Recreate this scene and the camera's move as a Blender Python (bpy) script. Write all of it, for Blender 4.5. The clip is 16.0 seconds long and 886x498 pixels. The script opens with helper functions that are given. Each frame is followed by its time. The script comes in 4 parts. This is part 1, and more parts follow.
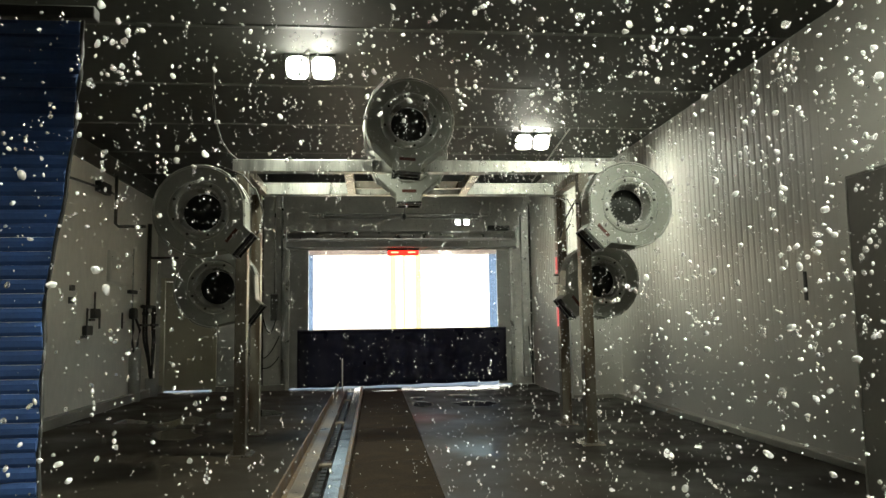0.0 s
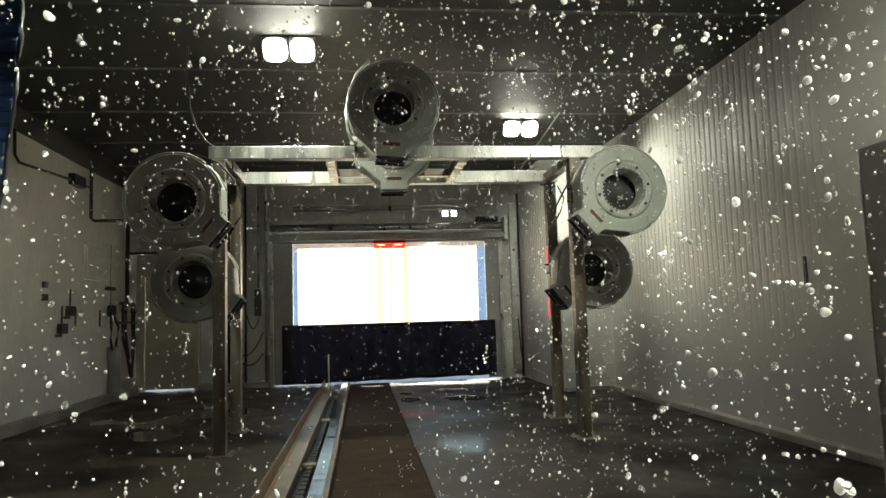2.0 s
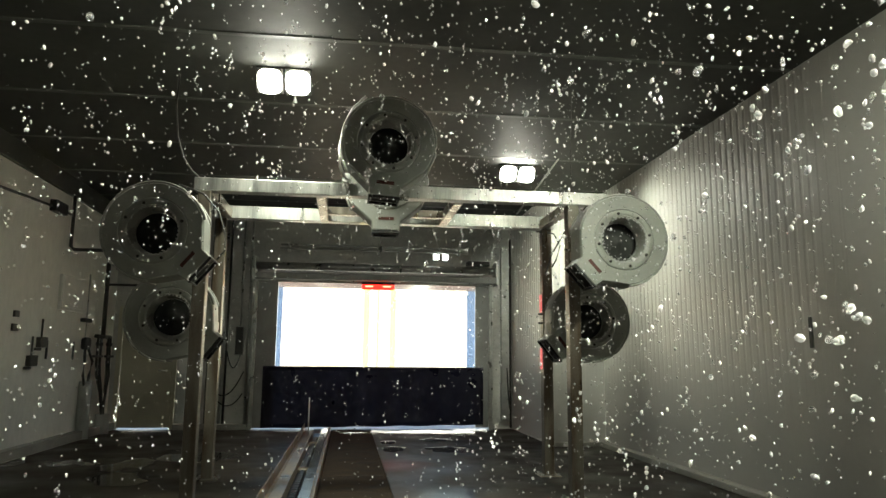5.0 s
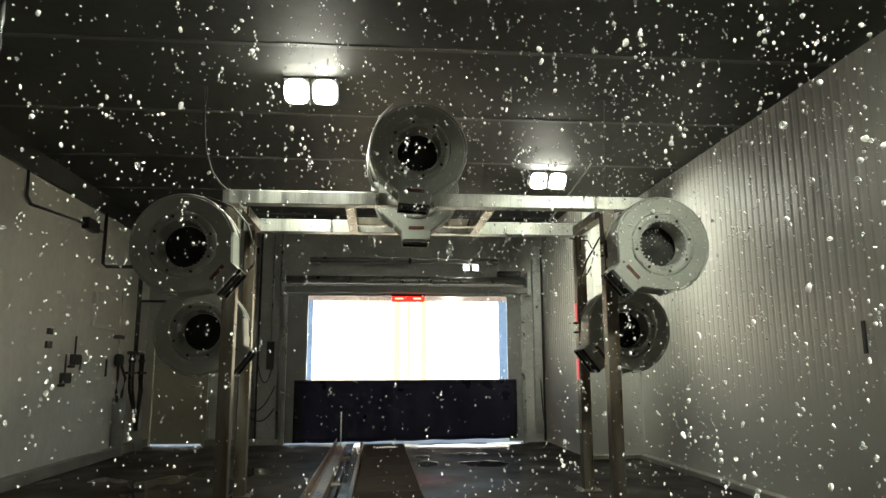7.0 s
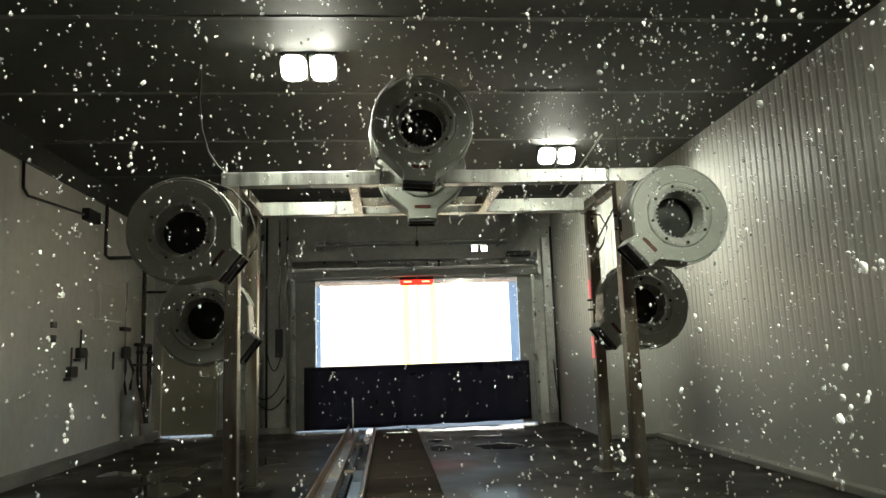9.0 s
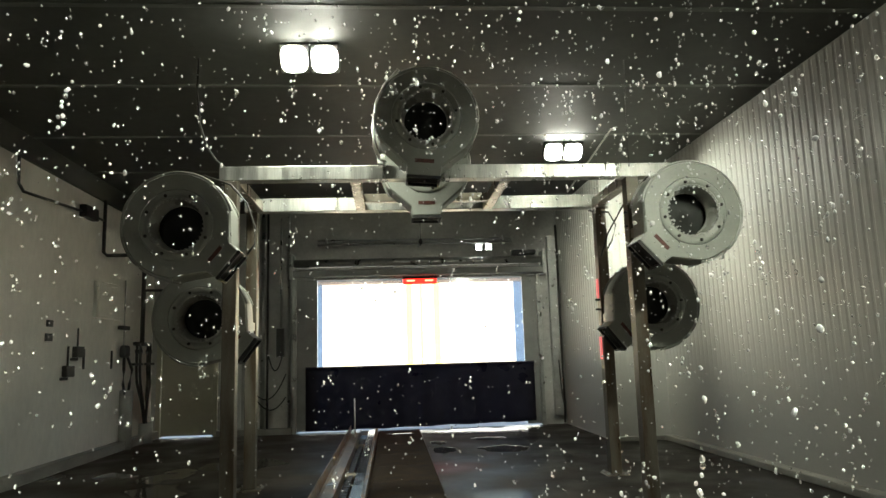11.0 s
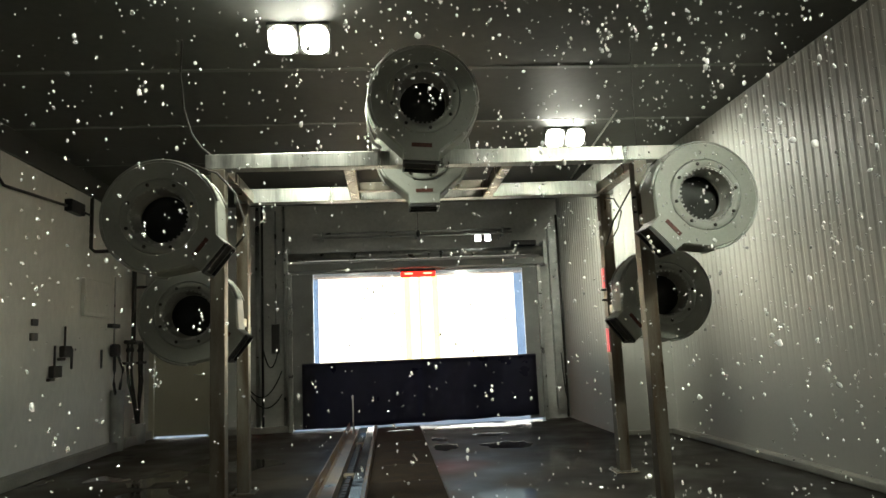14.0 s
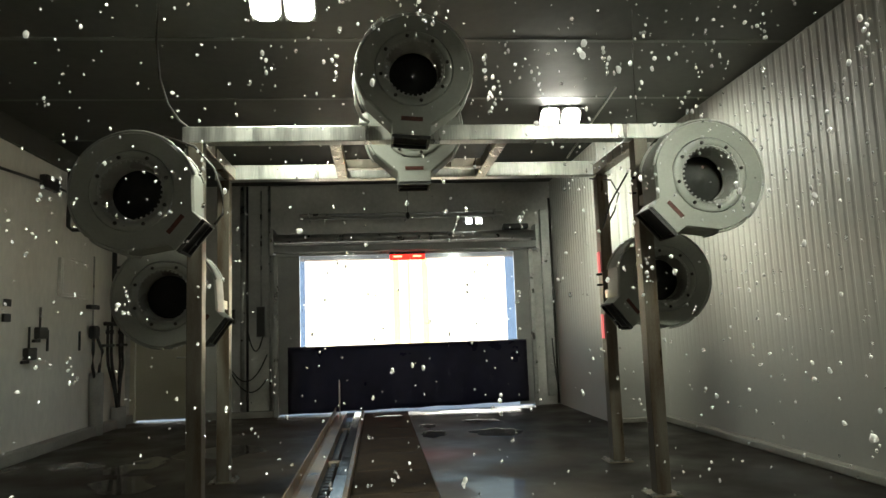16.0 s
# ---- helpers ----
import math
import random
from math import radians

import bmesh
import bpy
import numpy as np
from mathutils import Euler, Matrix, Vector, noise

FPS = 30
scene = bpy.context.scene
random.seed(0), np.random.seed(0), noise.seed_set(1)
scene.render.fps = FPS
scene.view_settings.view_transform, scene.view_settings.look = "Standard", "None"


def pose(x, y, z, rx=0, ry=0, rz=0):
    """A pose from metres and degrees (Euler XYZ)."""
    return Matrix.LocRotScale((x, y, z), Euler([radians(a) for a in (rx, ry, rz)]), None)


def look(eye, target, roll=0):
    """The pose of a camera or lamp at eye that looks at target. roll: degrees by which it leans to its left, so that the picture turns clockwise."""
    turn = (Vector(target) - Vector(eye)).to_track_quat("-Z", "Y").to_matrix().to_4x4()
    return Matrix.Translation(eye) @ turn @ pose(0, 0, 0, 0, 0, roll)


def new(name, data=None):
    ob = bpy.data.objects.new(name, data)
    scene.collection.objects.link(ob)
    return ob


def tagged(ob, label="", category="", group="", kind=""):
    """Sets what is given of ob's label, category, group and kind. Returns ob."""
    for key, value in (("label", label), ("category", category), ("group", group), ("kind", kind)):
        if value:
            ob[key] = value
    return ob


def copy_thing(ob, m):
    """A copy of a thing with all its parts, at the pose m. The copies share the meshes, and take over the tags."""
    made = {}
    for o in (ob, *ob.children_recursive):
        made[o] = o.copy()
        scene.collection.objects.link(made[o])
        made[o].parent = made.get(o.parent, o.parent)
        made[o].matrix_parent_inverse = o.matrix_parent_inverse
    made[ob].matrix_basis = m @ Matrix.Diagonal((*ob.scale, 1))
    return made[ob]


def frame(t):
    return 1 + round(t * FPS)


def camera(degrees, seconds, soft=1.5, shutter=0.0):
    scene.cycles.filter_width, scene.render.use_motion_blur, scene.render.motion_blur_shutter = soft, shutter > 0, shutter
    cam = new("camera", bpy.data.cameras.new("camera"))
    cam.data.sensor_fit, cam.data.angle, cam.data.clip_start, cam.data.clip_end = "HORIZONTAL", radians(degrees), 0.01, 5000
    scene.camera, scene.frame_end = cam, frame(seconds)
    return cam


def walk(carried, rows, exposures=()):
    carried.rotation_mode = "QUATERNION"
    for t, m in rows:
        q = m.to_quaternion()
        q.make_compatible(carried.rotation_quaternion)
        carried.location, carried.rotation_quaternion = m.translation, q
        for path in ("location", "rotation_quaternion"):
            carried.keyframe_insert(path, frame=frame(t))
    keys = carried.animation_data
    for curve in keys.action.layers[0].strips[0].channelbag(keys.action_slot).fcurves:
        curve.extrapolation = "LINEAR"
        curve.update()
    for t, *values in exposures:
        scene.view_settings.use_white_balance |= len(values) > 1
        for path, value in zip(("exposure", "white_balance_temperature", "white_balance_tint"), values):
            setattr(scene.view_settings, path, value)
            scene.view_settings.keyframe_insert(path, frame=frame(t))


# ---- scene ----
cam = camera(64.0, 16.0, soft=1.5)
PATH = [
    (0, (-0.543, -13.467, 1.226), (-0.349, -11.487, 1.428), -0.9),
    (0.5, (-0.524, -13.403, 1.221), (-0.33, -11.424, 1.436), -1.2),
    (1, (-0.504, -13.325, 1.216), (-0.301, -11.346, 1.421), -1.4),
    (1.5, (-0.535, -13.25, 1.213), (-0.312, -11.271, 1.398), -1.8),
    (2, (-0.513, -13.195, 1.196), (-0.284, -11.217, 1.383), -1.7),
    (2.5, (-0.502, -13.156, 1.202), (-0.257, -11.179, 1.384), -2.2),
    (3, (-0.487, -13.109, 1.214), (-0.234, -11.133, 1.392), -2.0),
    (3.5, (-0.522, -13.05, 1.227), (-0.213, -11.084, 1.42), -2.0),
    (4, (-0.485, -13.003, 1.224), (-0.179, -11.043, 1.462), -1.4),
    (4.5, (-0.494, -12.964, 1.236), (-0.206, -11.005, 1.516), 0.0),
    (7, (-0.525, -12.768, 1.226), (-0.345, -10.805, 1.569), -0.2),
    (7.5, (-0.527, -12.739, 1.223), (-0.354, -10.775, 1.557), -0.5),
    (8, (-0.54, -12.682, 1.239), (-0.363, -10.718, 1.573), -1.2),
    (8.5, (-0.515, -12.596, 1.212), (-0.345, -10.627, 1.521), -1.6),
    (9, (-0.517, -12.545, 1.214), (-0.357, -10.574, 1.513), -1.9),
    (11.5, (-0.515, -12.295, 1.224), (-0.365, -10.323, 1.523), -1.7),
    (12, (-0.521, -12.229, 1.232), (-0.371, -10.257, 1.533), -2.1),
    (12.5, (-0.512, -12.165, 1.207), (-0.343, -10.194, 1.498), -2.4),
    (13, (-0.509, -12.111, 1.214), (-0.353, -10.137, 1.494), -2.4),
    (13.5, (-0.519, -12.088, 1.223), (-0.368, -10.112, 1.498), -2.3),
    (14, (-0.512, -12.056, 1.232), (-0.353, -10.082, 1.513), -2.5),
    (14.5, (-0.514, -12.008, 1.23), (-0.334, -10.035, 1.508), -2.3),
    (15, (-0.503, -11.956, 1.239), (-0.32, -9.984, 1.521), -2.6),
    (15.5, (-0.514, -11.857, 1.221), (-0.323, -9.883, 1.481), -2.7),
    (16, (-0.493, -11.788, 1.242), (-0.307, -9.81, 1.478), -2.0),
]
walk(cam, [(t, look(e, g, r)) for t, e, g, r in PATH], exposures=[(0.0, 2.15, 6920, 3), (4.0, 2.18, 6900, 3), (11.0, 2.26, 6830, 3), (16.0, 2.28, 6830, 3)])

# ---- world and sun ----
SKY_ELEV, SKY_TURN = radians(60), radians(150)
world = bpy.data.worlds.new("world")
scene.world = world
world.use_nodes = True
wn = world.node_tree
sky = wn.nodes.new("ShaderNodeTexSky")
sky.sky_type, sky.sun_disc = "NISHITA", False
sky.sun_elevation, sky.sun_rotation = SKY_ELEV, SKY_TURN
wn.nodes["Background"].inputs["Strength"].default_value = 0.09
wn.links.new(sky.outputs["Color"], wn.nodes["Background"].inputs["Color"])
sun = new("sun", bpy.data.lights.new("sun", "SUN"))
sun.data.energy, sun.data.angle, sun.data.color = 5.0, radians(0.5), (1.0, 0.96, 0.9)
sun.matrix_basis = look((0, 0, 0), (-math.sin(SKY_TURN) * math.cos(SKY_ELEV), -math.cos(SKY_TURN) * math.cos(SKY_ELEV), -math.sin(SKY_ELEV)))

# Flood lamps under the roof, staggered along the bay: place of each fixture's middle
# The first two are real; the last three are unseen, added as fill.
FLOODS_AND_FILL = [(-1.144, -6.706, 3.70), (1.665, -3.941, 3.70), (1.665, -9.4, 3.70), (-1.144, -10.3, 3.70), (1.665, -13.5, 3.70)]
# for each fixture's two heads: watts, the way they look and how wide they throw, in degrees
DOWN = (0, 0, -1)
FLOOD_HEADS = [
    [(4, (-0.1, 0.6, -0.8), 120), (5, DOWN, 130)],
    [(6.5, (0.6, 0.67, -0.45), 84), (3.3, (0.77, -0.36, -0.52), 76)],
    # added out of view to brighten blowers, wall, lane and drops
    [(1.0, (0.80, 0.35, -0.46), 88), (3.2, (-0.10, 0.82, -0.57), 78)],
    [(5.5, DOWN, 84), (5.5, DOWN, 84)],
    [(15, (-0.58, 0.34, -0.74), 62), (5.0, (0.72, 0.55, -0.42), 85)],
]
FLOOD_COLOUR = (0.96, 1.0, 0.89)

# ---- materials ----
def material(name, base, rough=0.5, metal=0.0, vary=0.25, scale=3.0, fine=40.0, bump=0.1, rough_vary=0.15, tint=None, stretch=(1, 1, 1), random_piece=0.0, coat=0.0):
    """A surface with variation at two scales: stains and fine grain."""
    m = bpy.data.materials.new(name)
    m.use_nodes = True
    nt, p = m.node_tree, m.node_tree.nodes["Principled BSDF"]
    link = nt.links.new
    co = nt.nodes.new("ShaderNodeTexCoord")
    mp = nt.nodes.new("ShaderNodeMapping")
    mp.inputs["Scale"].default_value = stretch
    link(co.outputs["Object"], mp.inputs["Vector"])
    big, small = nt.nodes.new("ShaderNodeTexNoise"), nt.nodes.new("ShaderNodeTexNoise")
    for n, s, d in ((big, scale, 5.0), (small, fine, 3.0)):
        n.inputs["Scale"].default_value, n.inputs["Detail"].default_value = s, d
        link(mp.outputs["Vector"], n.inputs["Vector"])
    add = nt.nodes.new("ShaderNodeMath")
    add.operation = "MULTIPLY_ADD"
    add.inputs[1].default_value = 0.35
    link(small.outputs["Fac"], add.inputs[0])
    link(big.outputs["Fac"], add.inputs[2])
    ramp = nt.nodes.new("ShaderNodeValToRGB")
    dark = tuple(c * (1 - vary) for c in base)
    lite = tuple(min(1, c * (1 + vary * 0.6)) for c in base)
    if tint:
        dark = tint
    ramp.color_ramp.elements[0].position, ramp.color_ramp.elements[0].color = 0.42, (*dark, 1)
    ramp.color_ramp.elements[1].position, ramp.color_ramp.elements[1].color = 0.85, (*lite, 1)
    link(add.outputs[0], ramp.inputs["Fac"])
    colour = ramp.outputs["Color"]
    if random_piece:
        info, hsv, r = nt.nodes.new("ShaderNodeObjectInfo"), nt.nodes.new("ShaderNodeHueSaturation"), nt.nodes.new("ShaderNodeMapRange")
        r.inputs["To Min"].default_value, r.inputs["To Max"].default_value = 1 - random_piece, 1 + random_piece
        link(info.outputs["Random"], r.inputs["Value"])
        link(r.outputs["Result"], hsv.inputs["Value"])
        link(colour, hsv.inputs["Color"])
        colour = hsv.outputs["Color"]
    link(colour, p.inputs["Base Color"])
    rr = nt.nodes.new("ShaderNodeMapRange")
    rr.inputs["From Min"].default_value, rr.inputs["From Max"].default_value = 0.3, 0.7
    rr.inputs["To Min"].default_value, rr.inputs["To Max"].default_value = max(0.03, rough - rough_vary), min(1, rough + rough_vary)
    link(big.outputs["Fac"], rr.inputs["Value"])
    link(rr.outputs["Result"], p.inputs["Roughness"])
    p.inputs["Metallic"].default_value = metal
    p.inputs["Coat Weight"].default_value = coat
    if bump:
        b = nt.nodes.new("ShaderNodeBump")
        b.inputs["Strength"].default_value, b.inputs["Distance"].default_value = bump, 0.01
        link(add.outputs[0], b.inputs["Height"])
        link(b.outputs["Normal"], p.inputs["Normal"])
    return m


def glow(name, colour, strength):
    m = bpy.data.materials.new(name)
    m.use_nodes = True
    p = m.node_tree.nodes["Principled BSDF"]
    p.inputs["Base Color"].default_value = (*colour, 1)
    p.inputs["Emission Color"].default_value = (*colour, 1)
    p.inputs["Emission Strength"].default_value = strength
    return m


def clear_sheet(name, colour, gloss=0.06):
    """Clear flexible sheet: lets light straight through and shines a little."""
    m = bpy.data.materials.new(name)
    m.use_nodes = True
    nt = m.node_tree
    nt.nodes.remove(nt.nodes["Principled BSDF"])
    a, b, mix = nt.nodes.new("ShaderNodeBsdfTransparent"), nt.nodes.new("ShaderNodeBsdfGlossy"), nt.nodes.new("ShaderNodeMixShader")
    a.inputs["Color"].default_value = (*colour, 1)
    b.inputs["Roughness"].default_value = 0.12
    mix.inputs["Fac"].default_value = gloss
    nt.links.new(a.outputs[0], mix.inputs[1])
    nt.links.new(b.outputs[0], mix.inputs[2])
    nt.links.new(mix.outputs[0], nt.nodes["Material Output"].inputs["Surface"])
    return m


WALL_WHITE = material("painted_wall", (0.71, 0.69, 0.64), 0.55, vary=0.2, scale=0.8, fine=14, bump=0.08, stretch=(1, 1, 0.5))
WALL_PANEL = material("smooth_wall_panel", (0.41, 0.40, 0.37), 0.48, vary=0.07, scale=0.8, fine=20, bump=0.04)
CLADDING = material("corrugated_steel", (0.41, 0.40, 0.37), 0.48, metal=0.0, vary=0.07, scale=0.8, fine=20, bump=0.04)
WALL_FAR = material("grey_block_wall", (0.50, 0.49, 0.46), 0.6, vary=0.3, scale=1.0, fine=20, bump=0.15)
CEILING = material("dark_roof_deck", (0.058, 0.061, 0.053), 0.7, vary=0.3, scale=0.7, fine=12, bump=0.1)
PURLIN = material("painted_purlin", (0.085, 0.087, 0.077), 0.5, vary=0.25)
KERB = material("kerb_concrete", (0.27, 0.26, 0.23), 0.6, vary=0.35, scale=2.0, fine=40, bump=0.3)
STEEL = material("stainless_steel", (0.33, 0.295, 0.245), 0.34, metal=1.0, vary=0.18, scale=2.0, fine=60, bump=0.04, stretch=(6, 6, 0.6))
# posts darker than the beams: their dark reflections are put into the colour
POST_STEEL = material("darkened_steel_post", (0.145, 0.132, 0.108), 0.42, metal=0.55, vary=0.4, scale=2.0, fine=60, bump=0.06, stretch=(6, 6, 0.8), tint=(0.085, 0.055, 0.03))
# glints along the brushed beams are put in as bands of colour
BEAM_STEEL = material("stainless_beam_glints", (0.46, 0.46, 0.43), 0.40, metal=0.85, vary=0.45, scale=1.2, fine=12, bump=0.05, stretch=(7, 0.7, 0.7))
RUSTY = material("worn_steel", (0.24, 0.165, 0.095), 0.42, metal=0.35, vary=0.45, scale=6, fine=50, bump=0.25, tint=(0.10, 0.06, 0.035))
WET_STEEL = material("wet_dark_steel", (0.10, 0.09, 0.08), 0.16, metal=0.6, vary=0.6, scale=5, fine=40, bump=0.15, rough_vary=0.12)
RAIL_STEEL = material("polished_rail", (0.30, 0.25, 0.195), 0.42, metal=0.2, vary=0.65, scale=3, fine=60, bump=0.08)
BLOWER = material("grey_plastic_casing", (0.315, 0.325, 0.29), 0.42, vary=0.16, scale=2.5, fine=45, bump=0.05)
BLOWER_RIM = material("casing_rim", (0.36, 0.36, 0.33), 0.32, vary=0.2)
# wheel kept near black: the inlet's inner shade is in its colour
FAN = material("shaded_fan_wheel", (0.04, 0.042, 0.038), 0.55, vary=0.3, scale=8)
RECESS_SHADE = material("recess_shade", (0.012, 0.012, 0.012), 0.6, vary=0.2)
BLACK = material("black_rubber", (0.02, 0.02, 0.02), 0.5, vary=0.3)
BRONZE = material("dark_pipe", (0.028, 0.025, 0.022), 0.45, vary=0.3)
GALV = material("galvanised_steel", (0.42, 0.42, 0.40), 0.38, metal=0.8, vary=0.25, scale=6, fine=40)
NAVY = material("navy_vinyl", (0.044, 0.042, 0.070), 0.38, vary=0.25, scale=1.5, fine=8, bump=0.12)
BLUE_FOAM = material("blue_foam", (0.020, 0.055, 0.17), 0.85, vary=0.3, scale=6, fine=60, bump=0.4, random_piece=0.15)
DOOR_PAINT = material("cream_door_paint", (0.50, 0.47, 0.36), 0.45, vary=0.14, scale=1.0)
PANEL_GREY = material("grey_panel_paint", (0.14, 0.14, 0.125), 0.5, vary=0.18, scale=1.0)
WHITE_BOARD = material("white_board", (0.66, 0.66, 0.63), 0.5, vary=0.12)
GREY_BOX = material("grey_box_paint", (0.30, 0.30, 0.285), 0.45, vary=0.2)
LABEL_RED = material("red_label", (0.10, 0.035, 0.025), 0.5, vary=0.4, scale=20)
CONCRETE_TUBE = material("grey_pipe_sleeve", (0.33, 0.33, 0.31), 0.6, vary=0.25)
BROWN_GRATE = material("rusty_trench_cover", (0.052, 0.039, 0.028), 0.85, metal=0.0, vary=0.5, scale=5, fine=50, bump=0.3)
BROWN_GRATE.node_tree.nodes["Principled BSDF"].inputs["Specular IOR Level"].default_value = 0.05
CLEAR = clear_sheet("clear_vinyl", (1.0, 0.96, 0.88))
GREY_CLEAR = clear_sheet("grey_valance", (0.40, 0.36, 0.345), 0.08)
BLUE_CLEAR = clear_sheet("blue_tinted_vinyl", (0.30, 0.37, 0.48), 0.1)
YELLOW_CLEAR = clear_sheet("pale_yellow_vinyl", (1.0, 0.93, 0.58), 0.03)
LENS = glow("lamp_lens", (1.0, 0.98, 0.91), 16)
RED_GLOW = glow("red_light", (1.0, 0.010, 0.008), 1.3)
RED_BAR = glow("red_light_bright", (1.0, 0.16, 0.09), 2.4)
RED_DIM = glow("red_strip", (1.0, 0.22, 0.23), 0.15)
SPOT_GLOW = glow("small_lamp_lens", (0.95, 1.0, 1.0), 2.6)
WATER = bpy.data.materials.new("white_glint_water")
WATER.use_nodes = True
nt = WATER.node_tree
nt.nodes.remove(nt.nodes["Principled BSDF"])
ga, gb, gc, gl, gd, ge, gm = (nt.nodes.new("ShaderNode" + k) for k in ("BsdfGlass", "BsdfTranslucent", "BsdfDiffuse", "BsdfGlossy", "MixShader", "MixShader", "MixShader"))
ga.inputs["IOR"].default_value, ga.inputs["Roughness"].default_value = 1.33, 0.0
gb.inputs["Color"].default_value = gc.inputs["Color"].default_value = (0.97, 0.97, 0.97, 1)
gl.inputs["Roughness"].default_value = 0.28
gd.inputs["Fac"].default_value, ge.inputs["Fac"].default_value, gm.inputs["Fac"].default_value = 0.35, 0.32, 0.5
for a, k, c in ((gb, 1, gd), (gc, 2, gd), (gd, 1, ge), (gl, 2, ge), (ga, 1, gm), (ge, 2, gm)):
    nt.links.new(a.outputs[0], c.inputs[k])
nt.links.new(gm.outputs[0], nt.nodes["Material Output"].inputs["Surface"])
# some drops are whiter, lamp glints put into their colour, others clear
gi, gr = nt.nodes.new("ShaderNodeNewGeometry"), nt.nodes.new("ShaderNodeMapRange")
gr.inputs["To Min"].default_value, gr.inputs["To Max"].default_value = 0.05, 0.95
nt.links.new(gi.outputs["Random Per Island"], gr.inputs["Value"])
nt.links.new(gr.outputs["Result"], gm.inputs["Fac"])
PUDDLE = material("still_water", (0.022, 0.019, 0.016), 0.12, vary=0.4, scale=5, fine=14, bump=0.03, rough_vary=0.06)
PUDDLE.node_tree.nodes["Principled BSDF"].inputs["IOR"].default_value = 1.33
OUT_GROUND = material("pale_yard_concrete", (0.5, 0.48, 0.44), 0.8, vary=0.15, scale=0.3)
OUT_REFLECTOR = material("pale_reflector", (0.72, 0.71, 0.68), 0.8, vary=0.1, scale=0.3)


def wet_floor(name, base, dry_rough, puddle, gloss=0.9):
    """Wet concrete: dark where soaked, mirror-smooth in the puddles."""
    m = material(name, base, dry_rough, vary=0.45, scale=1.4, fine=45, bump=0.25, rough_vary=0.18)
    nt, p = m.node_tree, m.node_tree.nodes["Principled BSDF"]
    co, n, r = nt.nodes.new("ShaderNodeTexCoord"), nt.nodes.new("ShaderNodeTexNoise"), nt.nodes.new("ShaderNodeMapRange")
    n.inputs["Scale"].default_value, n.inputs["Detail"].default_value = 0.9, 4
    mp = nt.nodes.new("ShaderNodeMapping")
    mp.inputs["Scale"].default_value = (1.0, 0.7, 1)
    nt.links.new(co.outputs["Object"], mp.inputs["Vector"])
    nt.links.new(mp.outputs["Vector"], n.inputs["Vector"])
    r.inputs["From Min"].default_value, r.inputs["From Max"].default_value = puddle - 0.03, puddle + 0.03
    r.inputs["To Min"].default_value, r.inputs["To Max"].default_value = 0.0, gloss
    nt.links.new(n.outputs["Fac"], r.inputs["Value"])
    nt.links.new(r.outputs["Result"], p.inputs["Coat Weight"])
    p.inputs["Coat Roughness"].default_value = 0.09
    return m


FLOOR = wet_floor("wet_concrete", (0.044, 0.036, 0.026), 0.5, 0.6)
FLOOR_LANE = wet_floor("wet_lane_concrete", (0.076, 0.065, 0.053), 0.5, 0.55, 0.35)
for m, level in ((FLOOR, 0.25), (FLOOR_LANE, 0.2)):
    m.node_tree.nodes["Principled BSDF"].inputs["Specular IOR Level"].default_value = level
# the slab goes from pale to dark brown along x, with a ragged edge
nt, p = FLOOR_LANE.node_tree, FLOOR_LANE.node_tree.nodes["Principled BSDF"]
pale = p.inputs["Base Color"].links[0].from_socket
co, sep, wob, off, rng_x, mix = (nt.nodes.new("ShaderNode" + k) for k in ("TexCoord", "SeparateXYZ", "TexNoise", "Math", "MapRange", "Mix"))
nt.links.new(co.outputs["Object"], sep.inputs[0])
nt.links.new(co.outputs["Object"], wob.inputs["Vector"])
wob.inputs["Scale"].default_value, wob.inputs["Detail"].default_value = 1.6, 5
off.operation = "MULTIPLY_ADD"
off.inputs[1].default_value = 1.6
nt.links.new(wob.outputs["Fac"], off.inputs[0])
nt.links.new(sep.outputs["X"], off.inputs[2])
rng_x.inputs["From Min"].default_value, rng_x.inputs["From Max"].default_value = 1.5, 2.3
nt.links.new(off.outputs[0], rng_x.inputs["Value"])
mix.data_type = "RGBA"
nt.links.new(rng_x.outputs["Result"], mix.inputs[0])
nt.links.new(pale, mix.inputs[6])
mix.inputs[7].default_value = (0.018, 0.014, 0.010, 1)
# a soft patch of reflected red light, put into the floor colour
far, ragged, thin, tint = (nt.nodes.new("ShaderNode" + k) for k in ("VectorMath", "Math", "MapRange", "Mix"))
far.operation, ragged.operation = "DISTANCE", "MULTIPLY_ADD"
far.inputs[1].default_value = (0.02, -4.25, 0.0)
nt.links.new(co.outputs["Object"], far.inputs[0])
ragged.inputs[1].default_value = 0.35
nt.links.new(wob.outputs["Fac"], ragged.inputs[0])
nt.links.new(far.outputs["Value"], ragged.inputs[2])
thin.inputs["From Min"].default_value, thin.inputs["From Max"].default_value = 0.28, 0.75
thin.inputs["To Min"].default_value, thin.inputs["To Max"].default_value = 0.85, 0.0
nt.links.new(ragged.outputs[0], thin.inputs["Value"])
tint.data_type = "RGBA"
nt.links.new(thin.outputs["Result"], tint.inputs[0])
nt.links.new(mix.outputs[2], tint.inputs[6])
tint.inputs[7].default_value = (0.17, 0.055, 0.045, 1)
nt.links.new(tint.outputs[2], p.inputs["Base Color"])


